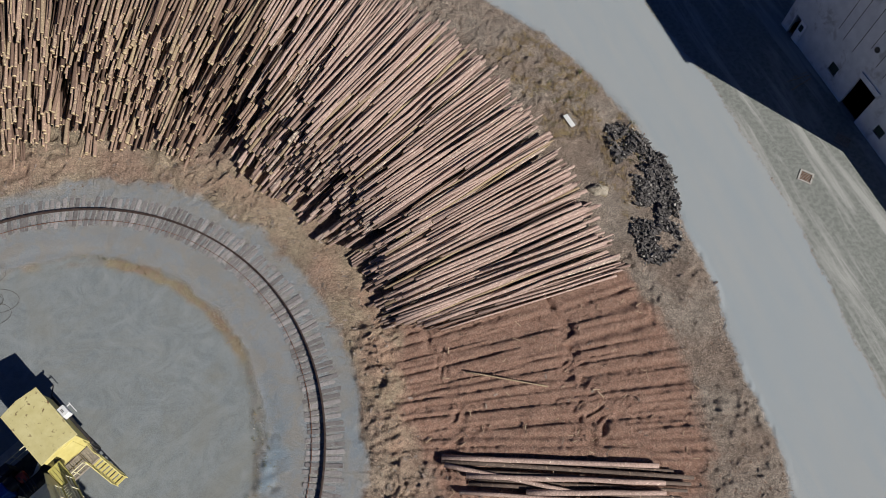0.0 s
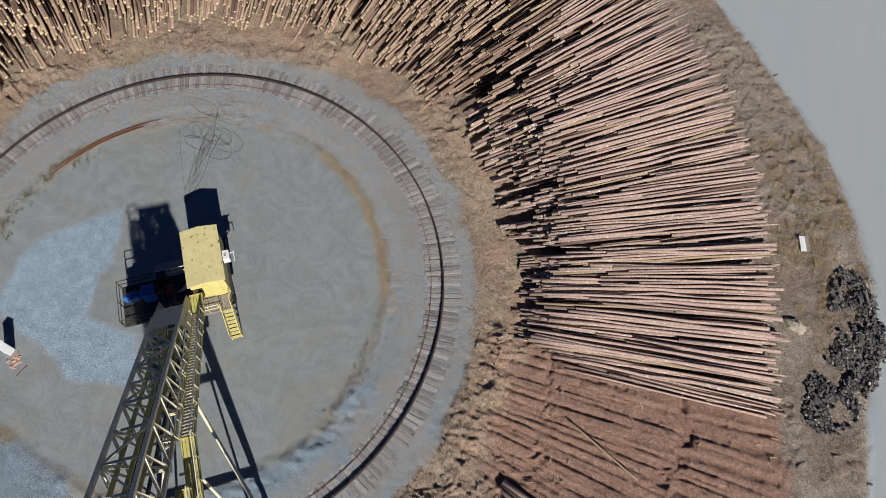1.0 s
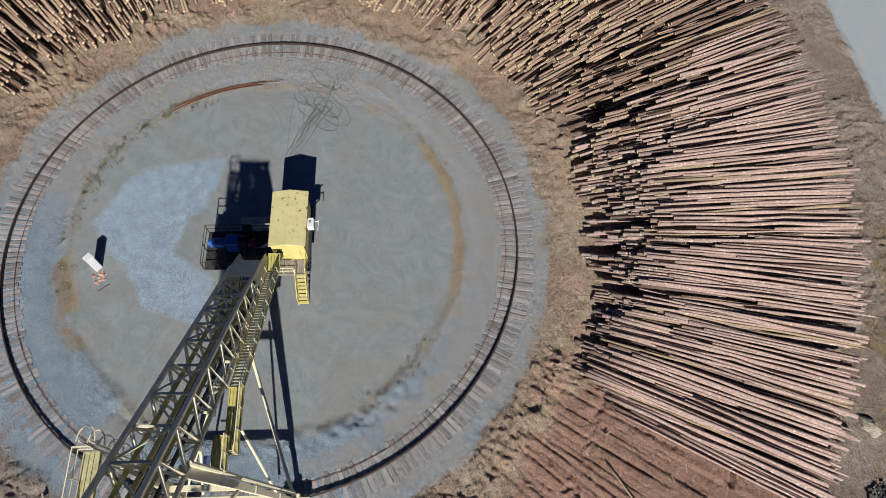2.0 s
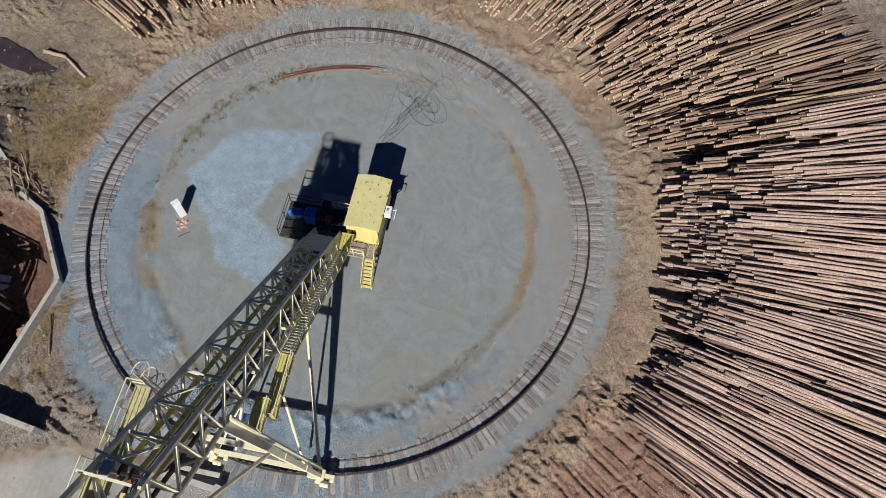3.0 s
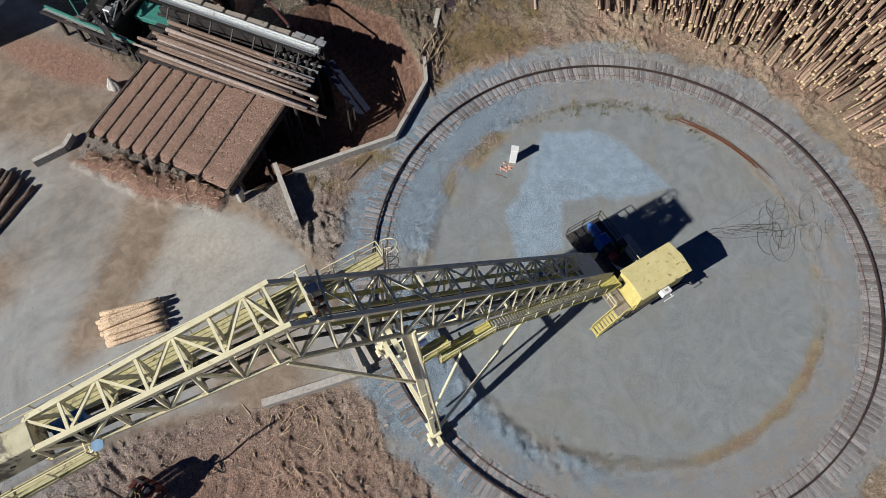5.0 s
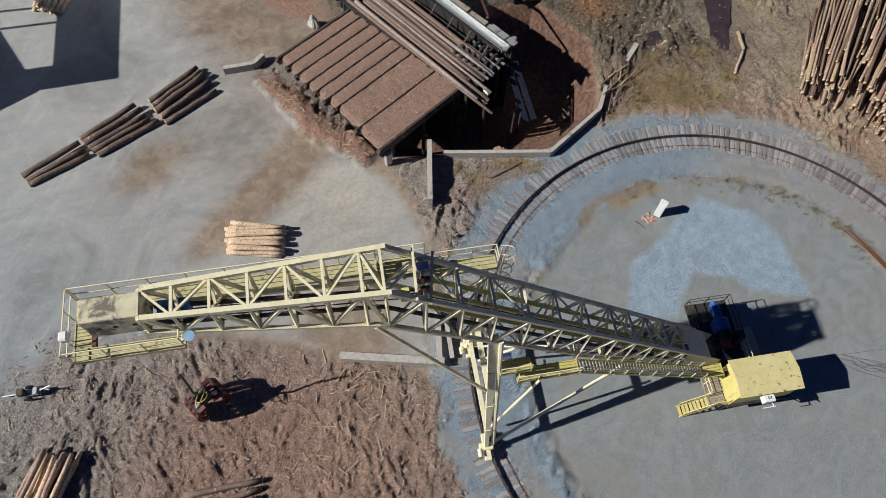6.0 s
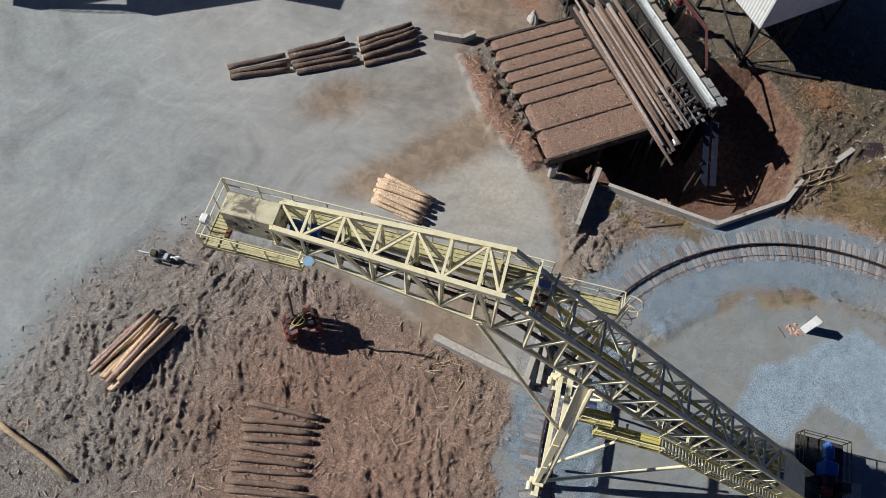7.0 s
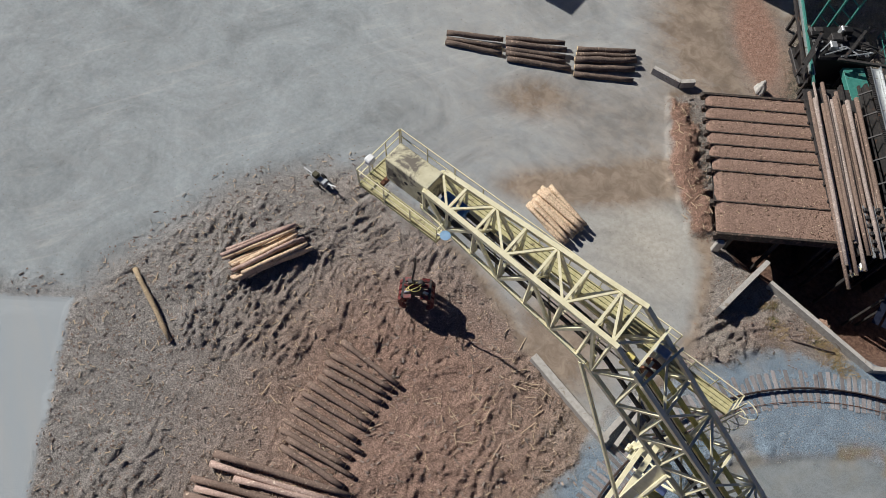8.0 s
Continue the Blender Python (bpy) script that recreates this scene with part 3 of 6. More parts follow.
def build_ground():
    fx = np.concatenate([np.arange(-42, 16, 0.16), np.arange(16, 48, 0.10), np.arange(48, 66.01, 0.16)])
    fy = np.concatenate([np.arange(-64, -34, 0.16), np.arange(-34, 12, 0.10), np.arange(12, 56.01, 0.16)])
    ext = np.array([6, 20, 60, 200, 700, 3000.0])
    xs = np.concatenate([(-42 - ext)[::-1], fx, 66.1 + ext])
    ys = np.concatenate([(-64 - ext)[::-1], fy, 56.1 + ext])
    X, Y = np.meshgrid(xs, ys)
    Z, masks = ground_height(X, Y)
    nx, ny = len(xs), len(ys)
    me = bpy.data.meshes.new("ground")
    me.vertices.add(nx * ny)
    me.vertices.foreach_set("co", np.stack([X, Y, Z], -1).ravel())
    i = (np.arange(ny - 1)[:, None] * nx + np.arange(nx - 1)).ravel()
    quads = np.stack([i, i + 1, i + nx + 1, i + nx], 1).ravel()
    me.loops.add(len(quads))
    me.loops.foreach_set("vertex_index", quads)
    me.polygons.add(len(i))
    me.polygons.foreach_set("loop_start", np.arange(len(i)) * 4)
    me.polygons.foreach_set("use_smooth", np.ones(len(i), bool))
    me.update(calc_edges=True)
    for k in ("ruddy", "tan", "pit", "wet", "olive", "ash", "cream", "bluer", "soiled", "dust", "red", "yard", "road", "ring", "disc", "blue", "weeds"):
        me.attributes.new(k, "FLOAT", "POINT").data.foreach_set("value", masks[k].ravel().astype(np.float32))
    me.materials.append(ground_material())
    return tagged(new("ground", me), "muddy log yard ground with gravel ring and dusty grey dirt", "ground", kind="structure")


build_ground()

# ---------------------------------------------------------------- ring track
RAIL_R = 18.3


def build_track():
    track = thing("ring_track", "circular rusty steel crane rail on weathered grey timber sleepers", "railway track")
    bm = B()
    n = 240
    prof = [(-0.07, 0.0), (0.07, 0.0), (0.07, 0.025), (0.015, 0.04), (0.015, 0.11), (0.04, 0.12), (0.04, 0.16), (-0.04, 0.16), (-0.04, 0.12), (-0.015, 0.11), (-0.015, 0.04), (-0.07, 0.025)]
    rings = []
    for k in range(n):
        a = k * math.tau / n
        rings.append([bm.verts.new(((RAIL_R + p) * math.cos(a), (RAIL_R + p) * math.sin(a), 0.16 + h)) for p, h in prof])
    for k in range(n):
        s, t = rings[k], rings[(k + 1) % n]
        for j in range(len(prof)):
            bm.faces.new((s[j], t[j], t[(j + 1) % len(prof)], s[(j + 1) % len(prof)]))
    part("rail", bm, RAILSTEEL, track, "single curved steel rail with a rusty brown web")
    bm = B()
    tube(bm, [(17.45 * math.cos(k * math.tau / 160), 17.45 * math.sin(k * math.tau / 160), 0.085) for k in range(161)], 0.022, 5)
    part("guide_cable", bm, RUST, track, "thin rusty cable lying along the sleepers")
    rng = np.random.default_rng(5)
    shapes = []
    for k in range(6):
        bm = B()
        h = 2.4 + rng.uniform(-0.15, 0.15)
        box(bm, -h / 2, h / 2, -0.135, 0.135, -0.12, 0.15, 0.012)
        me = bpy.data.meshes.new("sleeper")
        bm.to_mesh(me)
        bm.free()
        me.materials.append(TIE)
        shapes.append(me)
    count = 262
    for k in range(count):
        a = k * math.tau / count + rng.normal(0, 0.0012)
        ob = new("sleeper", shapes[rng.integers(6)])
        ob.parent = track
        ob.matrix_basis = pose((RAIL_R + rng.normal(0, 0.07)) * math.cos(a), (RAIL_R + rng.normal(0, 0.07)) * math.sin(a), rng.normal(-0.118, 0.012), rng.normal(0, 1.2), rng.normal(0, 0.6), math.degrees(a) + rng.normal(0, 1.3))
    return track


build_track()


# ---------------------------------------------------------------- the fan of stored logs
def fan_height(az):
    """Height of the stored logs, by degrees round the ring."""
    return float(np.interp(az, [22, 26, 34, 48, 70, 90, 130, 160, 185, 200], [0.5, 0.9, 1.7, 3.0, 4.6, 5.4, 5.2, 4.2, 3.0, 1.2]))


def build_fan():
    rng = np.random.default_rng(11)
    whole = thing("log_fan", "fan of long pine logs stacked radially round the crane track", "log stack")
    rest, old, buff = Many(), Many(), Many()
    singles = []
    layer_h = 0.21
    for k in range(26):
        z = 0.16 + k * layer_h
        az = 22.0
        while az < 199:
            top = fan_height(az) * (0.965 + 0.07 * float(vnoise(np.array([az * 0.35]), np.array([k * 0.1]), 44)[0]))
            dia = rng.uniform(0.18, 0.33)
            az += math.degrees(dia * rng.uniform(0.88, 1.08 + 0.3 * min(1, max(0, (az - 58) / 15)) + 0.5 * (az > 92)) / 30.0)
            if z > top:
                continue
            depth = (top - z) / layer_h               # layers above this one
            r_in = 22.4 + 0.30 * k + min(10.0, rng.exponential(2.3 + 1.1 * (az > 58))) * (1.0 if k else 0.6) + 1.4 * float(vnoise(np.array([az * 0.22]), np.array([k * 0.2]), 45)[0])
            r_out = float(np.interp(az, [22, 30, 45, 60, 75, 95], [40.9, 41.2, 42.4, 43.4, 44.6, 43.4])) + rng.normal(0, 0.42) - 0.05 * k
            if float(vnoise(np.array([az * 0.9]), np.array([k * 0.12]), 46)[0]) > (0.62 if az < 80 else 0.72):
                r_in += rng.uniform(2, 5)             # a hollow in the face of the stack
            if depth > 2.6:
                r_out = min(r_out, r_in + rng.uniform(5, 8))      # the far end lies buried
            tilt = rng.normal(0, 0.9)
            a0, a1 = math.radians(az), math.radians(az + tilt * 0.55)
            zz = z + rng.normal(0, 0.03)
            p = (r_in * math.cos(a0), r_in * math.sin(a0), zz)
            q = (r_out * math.cos(a1), r_out * math.sin(a1), zz + rng.normal(0, 0.05) + 0.0)
            thick_in = rng.random() < 0.5
            r0, r1 = (dia / 2, dia / 2 * 0.62) if thick_in else (dia / 2 * 0.66, dia / 2)
            rings = 6 if r_out - r_in > 12 else 3
            v, f, mi = log_mesh(rng, p, q, r0, r1, 7, rings, 0.06)
            if depth < 1.2 and 23 < az < 74 and len(singles) < 300:
                singles.append((v, f, mi))
            elif rng.random() < 0.08 + 0.05 * (az > 66):
                buff.add(v, f, mi)
            elif az > 64 + 8 * rng.random():
                old.add(v, f, mi)
            else:
                rest.add(v, f, mi)
    for v, f, mi in singles:
        ob = link_mesh("log", v, f, [BARK, ENDGRAIN], mi, True)
        ob.parent = whole
    ob = rest.link("stacked_log_rest", [BARK, ENDGRAIN], True)
    ob.parent = whole
    tagged(ob, "many radial pine logs with reddish brown bark", kind="stuff")
    ob = old.link("weathered_log_rest", [BARK_OLD, ENDGRAIN], True)
    ob.parent = whole
    tagged(ob, "many radial pine logs with old yellowish brown bark", kind="stuff")
    ob = buff.link("peeled_log_rest", [BUFF, ENDGRAIN], True)
    ob.parent = whole
    tagged(ob, "pale half peeled logs among the stack", kind="stuff")


build_fan()


# ---------------------------------------------------------------- the crane
CRANE = pose(0, 0, 0, 0, 0, -39.0)      # its own x runs from the pivot along the boom, y to the side of the stairs


def top_at(u):
    """Height of the top chord and half the width of the bridge, u metres from the pivot."""
    if u < 23.05:
        k = (u - 4.6) / (23.05 - 4.6)
        return 5.3 + k * (22.4 - 5.3), 0.84 + 0.13 * k
    k = (u - 23.05) / (34.6 - 23.05)
    return 22.4, 0.97 - 0.50 * k


def low_at(u):
    if u < 23.6:
        return 19.25 - (23.6 - u) * 0.94 + max(0, (12 - u)) * 0.10
    return 19.25 + (u - 23.6) * 0.2


def prism(bm, ends):
    """A tapered box between two rectangles: (centre, half x, half y)."""
    vs = []
    for c, hx, hy in ends:
        for du, dv in ((-1, -1), (1, -1), (1, 1), (-1, 1)):
            vs.append(bm.verts.new(Vector(c) + Vector((du * hx, dv * hy, 0))))
    for f in ((0, 3, 2, 1), (4, 5, 6, 7), (0, 1, 5, 4), (1, 2, 6, 5), (2, 3, 7, 6), (3, 0, 4, 7)):
        bm.faces.new([vs[i] for i in f])
    return bm


def build_bridge(crane):
    for s in (-1, 1):
        bm = B()
        bar(bm, (4.4, s * 0.84, 5.1), (23.05, s * 0.97, 22.4), 0.2, 0.18)
        part("inclined_top_chord", bm, CREAM, crane)
        bm = B()
        bar(bm, (22.95, s * 0.97, 22.4), (32.1, s * top_at(32.1)[1], 22.4), 0.2, 0.2)
        part("boom_top_chord", bm, CREAM, crane)
        bm = B()
        bar(bm, (4.2, s * 0.84, low_at(4.2)), (23.6, s * 0.97, 19.25), 0.18, 0.18)
        part("inclined_bottom_chord", bm, CREAM, crane)
        bm = B()
        bar(bm, (23.6, s * 0.97, 19.25), (32.3, s * top_at(32.3)[1], low_at(32.3)), 0.16, 0.16)
        part("boom_bottom_chord", bm, CREAM, crane)
    inc = [6.06, 7.43, 8.8, 10.13, 11.49, 13.28, 15.07, 16.85, 18.55, 20.1, 21.66, 23.2]
    boom = [24.02, 25.42, 26.82, 28.22, 29.62, 31.0, 32.2]
    nodes = inc + boom
    for s in (-1, 1):
        for i, u in enumerate(nodes):
            t, w = top_at(u)
            part("post", bar(B(), (u, s * w, t), (u, s * w, low_at(u)), 0.11, 0.11), CREAM, crane)
            plate = B()
            box(plate, u - 0.2, u + 0.2, s * w - 0.015, s * w + 0.015, low_at(u) - 0.12, low_at(u) + 0.2)
            part("gusset_plate", plate, CREAM, crane)
            if i:
                pu = nodes[i - 1]
                hi, lo = (pu, s * top_at(pu)[1], top_at(pu)[0]), (u, s * w, low_at(u))
                if u > 23.2 and i % 2 == 0:
                    hi, lo = (pu, s * top_at(pu)[1], low_at(pu)), (u, s * w, t)
                part("side_diagonal", bar(B(), hi, lo, 0.13, 0.13), CREAM, crane)
    for i, u in enumerate(nodes):
        t, w = top_at(u)
        for s in (-1, 1):
            part("sway_brace", bar(B(), (u, s * w, t), (u, -s * w, low_at(u)), 0.11, 0.11), CREAM, crane)
        for z, wd in ((t, 0.11), (low_at(u), 0.12)):
            part("cross_bar", bar(B(), (u, -w, z), (u, w, z), wd, wd), CREAM, crane)
        if i:
            pu = nodes[i - 1]
            for lev in (0, 1):
                z0, z1 = (low_at(pu), low_at(u)) if lev else (top_at(pu)[0], t)
                s = 1 if i % 2 else -1
                part("lacing_bar", bar(B(), (pu, -s * top_at(pu)[1], z0), (u, s * w, z1), 0.09, 0.09), CREAM, crane)
    # running rails for the trolley, ropes and pipes inside the bridge
    for v, h in ((-0.35, 0.55), (0.35, 0.55)):
        part("trolley_rail", bar(B(), (4.6, v, low_at(4.6) + 0.3), (23.4, v, 19.6), 0.12, 0.2), DARKSTEEL, crane)
        part("trolley_rail", bar(B(), (23.4, v, 19.6), (32.0, v, low_at(32.0) + 0.3), 0.12, 0.2), DARKSTEEL, crane)
    for v, h in ((-0.15, 1.7), (0.05, 1.75), (0.22, 1.65), (-0.5, 1.2)):
        part("hoist_rope", tube(B(), [(2.0, v, 3.4), (5.4, v, low_at(5.4) + h), (22.0, v * 0.8, 18.0 + h), (32.0, v * 0.5, 20.9)], 0.03, 5), ROPE, crane)
    # sheave frame at the knee
    for u0, u1 in ((21.9, 22.03), (21.07, 21.5)):
        part("sheave_beam", bar(B(), (u0, -1.2, top_at(u0)[0] + 0.3), (u1, 1.15, top_at(u1)[0] + 0.2), 0.1, 0.16), CREAM, crane)
    for v in (-0.45, 0.0, 0.42):
        part("sheave", tube(B(), [(21.6, v - 0.05, 20.9), (21.6, v + 0.05, 20.9)], 0.3, 16), RUST, crane, "rusty rope sheave")
    part("sheave_housing", box(B(), 21.3, 21.9, -0.7, -0.3, 20.5, 21.2, 0.04), GALV, crane)
    part("bearing", box(B(), 22.2, 22.6, 0.1, 0.5, 20.1, 20.7, 0.04), YELLOW, crane)


def build_legs(crane):
    for s in (-1, 1):
        part("leg", prism(B(), (((18.35, s * 0.75, 14.6), 0.25, 0.16), ((18.15, s * 3.35, 1.0), 0.12, 0.13))), CREAM, crane, "tapered cream box leg")
        for k in (0.25, 0.55, 0.8):
            c = Vector((18.35, s * 0.75, 14.6)).lerp(Vector((18.15, s * 3.35, 1.0)), k)
            w = 0.26 - 0.13 * k
            part("flange", box(B(), c.x - w, c.x + w, c.y - 0.19, c.y + 0.19, c.z - 0.05, c.z + 0.05), CREAM, crane)
        part("strut", tube(B(), [(18.0, s * 0.97, low_at(18.5)), (17.7, s * 3.3, 1.0)], 0.13, 8), CREAM, crane)
        foot = part("bogie", box(B(), 17.7, 18.6, s * 3.4 - 0.24, s * 3.4 + 0.24, 0.6, 1.02, 0.04), CREAM, crane, "wheel bogie riding on the ring rail")
        for du in (-0.55, 0.55):
            a = math.atan2(s * 3.4 + du, 18.0)
            c = Vector((RAIL_R * math.cos(a), RAIL_R * math.sin(a), 0.56))
            ax = Vector((math.cos(a), math.sin(a), 0)) * 0.1
            part("wheel", tube(B(), [c - ax, c + ax], 0.245, 16), DARKSTEEL, foot)
        part("axle_beam", box(B(), 17.9, 18.35, s * 3.4 - 0.85, s * 3.4 + 0.85, 0.55, 0.85, 0.03), CREAM, foot)
        part("drive_motor", tube(B(), [(18.6, s * 3.4 + 0.1, 0.95), (18.6, s * 3.4 + 0.6, 0.95)], 0.16, 10), CREAM, foot)
        part("brace", tube(B(), [(17.9, s * 3.3, 1.0), (9.5, s * 0.62, 4.7)], 0.11, 8), CREAM, crane)
        part("brace", tube(B(), [(17.6, s * 2.2, 0.9), (15.0, s * 1.15, 6.6)], 0.08, 8), CREAM, crane)
        part("knee_brace", bar(B(), (23.75, s * 0.97, 19.0), (18.6, s * 2.0, 9.6), 0.15, 0.14), CREAM, crane)
    part("leg_tie", bar(B(), (18.25, -1.9, 8.3), (18.25, 1.9, 8.3), 0.3, 0.3), CREAM, crane)
    part("leg_tie", bar(B(), (18.2, -2.9, 3.2), (18.2, 2.9, 3.2), 0.26, 0.26), CREAM, crane)
    part("drive_cabinet", box(B(), 16.9, 17.6, 0.2, 0.9, 9.0, 9.9, 0.04), DULLBLUE, crane, "dull blue drive cabinet under the bridge")


def build_house(crane):
    house = part("motor_house", box(B(), -1.55, 2.4, 1.25, 3.45, 1.86, 4.0, 0.02), YELLOW, crane, "small yellow painted steel motor house with a low gable roof")
    bm = B()
    x0, x1, y0, y1, ym = -1.7, 2.47, 1.13, 3.58, 2.35
    lo = [bm.verts.new((x, y, z)) for x in (x0, x1) for y, z in ((y0, 4.0), (ym, 4.26), (y1, 4.0), (y1, 4.07), (ym, 4.34), (y0, 4.07))]
    for f in ((0, 1, 2, 3, 4, 5), (6, 11, 10, 9, 8, 7), (5, 4, 10, 11), (4, 3, 9, 10), (0, 6, 7, 1), (1, 7, 8, 2), (2, 8, 9, 3), (0, 5, 11, 6)):
        bm.faces.new([lo[i] for i in f])
    part("roof", bm, ROOFYELLOW, house, "yellow sheet roof with brown rust patches")
    bm = B()
    tri = [bm.verts.new(c) for c in ((2.43, 1.45, 3.0), (2.43, 1.95, 3.0), (2.43, 1.7, 3.45))]
    bm.faces.new(tri)
    ext = bmesh.ops.extrude_face_region(bm, geom=bm.faces[:])
    bmesh.ops.translate(bm, vec=(0.02, 0, 0), verts=[g for g in ext["geom"] if isinstance(g, bmesh.types.BMVert)])
    part("warning_sign", bm, BLACK, house, "dark triangular sign")
    part("door", box(B(), 2.40, 2.44, 2.35, 3.1, 1.88, 3.75, 0.01), YELLOW, house)
    unit = part("cooling_unit", box(B(), 0.12, 0.82, 3.47, 3.98, 3.1, 3.65, 0.03), WHITE, house, "white air conditioner box on the house wall")
    for i in range(3):
        part("vent_bar", box(B(), 0.34 + i * 0.09, 0.38 + i * 0.09, 3.64, 3.82, 3.652, 3.66), DARKSTEEL, unit)
    part("bracket", bar(B(), (0.1, 3.46, 3.0), (0.1, 4.2, 3.05), 0.05, 0.05), WHITE, unit)
    part("bracket", bar(B(), (0.0, 4.2, 3.05), (0.8, 4.2, 3.05), 0.05, 0.05), WHITE, unit)
    for u in (-1.3, 2.2):
        for v in (1.4, 3.3):
            part("stilt", box(B(), u - 0.1, u + 0.1, v - 0.1, v + 0.1, -0.1, 1.72), DARKSTEEL, house)
    # porch and steps
    porch = grating(crane, 2.47, 3.55, 1.15, 3.4, 1.8, TIMBER)
    railing(porch, [(3.5, 1.2, 1.8), (3.5, 2.6, 1.8)], 1.0, 0.7, CREAM)
    railing(porch, [(2.5, 3.38, 1.8), (3.5, 3.38, 1.8)], 1.0, 0.7, YELLOW)
    steps = part("steps", bar(B(), (3.5, 2.7, 1.75), (5.0, 2.7, 0.0), 0.05, 0.22), YELLOW, crane, "short yellow steel steps down to the ground")
    part("stringer", bar(B(), (3.5, 3.4, 1.75), (5.0, 3.4, 0.0), 0.05, 0.22), YELLOW, steps)
    for i in range(8):
        k = (i + 0.6) / 8
        part("tread", box(B(), 3.5 + 1.5 * k - 0.09, 3.5 + 1.5 * k + 0.09, 2.73, 3.37, 1.75 * (1 - k), 1.75 * (1 - k) + 0.03), YELLOW, steps)
    for v in (2.7, 3.4):
        railing(steps, [(3.5, v, 1.8), (5.0, v, 0.1)], 0.9, 0.9, YELLOW)
    part("rear_frame", bar(B(), (-1.8, 3.5, 1.75), (-2.35, 4.0, 1.75), 0.06, 0.06), DARKSTEEL, crane)
    # machine platform with the hoist
    plat = part("machine_platform", box(B(), 0.1, 3.0, -3.6, 1.15, 1.55, 1.75, 0.02), DARKSTEEL, crane, "dark greasy hoist platform")
    part("house_platform", box(B(), -1.75, 2.47, 1.15, 3.6, 1.65, 1.85, 0.02), DARKSTEEL, crane)
    part("pedestal", prism(B(), (((0.4, 0, 1.56), 1.5, 1.5), ((0.4, 0, -0.3), 1.8, 1.8))), CONCRETE, crane)
    railing(plat, [(3.0, -1.5, 1.75), (3.0, -3.6, 1.75), (0.15, -3.6, 1.75), (0.15, -1.0, 1.75)], 1.05, 1.2, DARKRAIL)
    railing(plat, [(0.15, -0.9, 1.75), (0.15, 0.9, 1.75), (0.8, 1.1, 1.75)], 1.1, 0.9, CREAM)
    motor = part("hoist_motor", tube(B(), [(1.35, -3.3, 2.45), (1.35, -3.15, 2.45), (1.35, -3.14, 2.45), (1.35, -2.3, 2.45), (1.35, -2.28, 2.45), (1.35, -2.1, 2.45)], [0.2, 0.2, 0.32, 0.32, 0.22, 0.22], 14), BLUE, plat, "blue electric hoist motor")
    for i in range(5):
        part("cooling_rib", tube(B(), [(1.35, -3.0 + i * 0.14, 2.45), (1.35, -2.96 + i * 0.14, 2.45)], 0.36, 14), BLUE, motor)
    part("gearbox", box(B(), 0.9, 1.75, -2.1, -1.2, 1.75, 2.85, 0.08), BLUE, plat, "blue gearbox")
    part("brake", tube(B(), [(1.45, -0.55, 2.5), (1.45, -0.1, 2.5)], 0.34, 14), RED, plat, "red brake housing")
    part("rope_drum", tube(B(), [(1.3, -1.2, 2.5), (1.3, -0.6, 2.5)], 0.45, 16), BLACK, plat)
    part("hydraulic_unit", box(B(), 1.9, 2.4, -1.0, 0.6, 1.75, 2.5, 0.05), DARKSTEEL, plat)
    part("control_box", box(B(), 0.25, 0.75, -1.0, -0.4, 1.75, 3.1, 0.04), DARKSTEEL, plat)
    tubes = B()
    for i in range(5):
        tube(tubes, [(1.75, -0.1 + i * 0.1, 2.4), (1.9, 0.3 + i * 0.08, 2.75), (1.4, 0.8 + i * 0.05, 2.5)], 0.035, 5)
    part("hose_bundle", tubes, GALV, plat)
    # strips added inside the inclined bridge, to make its cast shade more solid
    for v, w in ((-0.62, 0.24), (0.0, 0.2), (0.62, 0.24)):
        part("cable_tray", bar(B(), (5.2, v, 4.6), (21.6, v, 19.75), w, 0.06), GRATING, crane, "olive strip added inside the bridge to fill out its shade")
    # web plates where the bridge meets the platform
    for s in (-1, 1):
        bm = B()
        vs = [bm.verts.new(c) for c in ((2.6, s * 0.84, 1.75), (5.2, s * 0.84, 2.6), (5.6, s * 0.84, 6.1), (4.2, s * 0.84, 5.0), (2.6, s * 0.84, 3.4))]
        bm.faces.new(vs)
        ext = bmesh.ops.extrude_face_region(bm, geom=bm.faces[:])
        bmesh.ops.translate(bm, vec=(0, s * 0.04, 0), verts=[g for g in ext["geom"] if isinstance(g, bmesh.types.BMVert)])
        part("web_plate", bm, CREAM, crane)
    part("cover_plate", bar(B(), (3.6, 0, 4.35), (5.5, 0, 6.0), 1.6, 0.04), CREAM, crane)


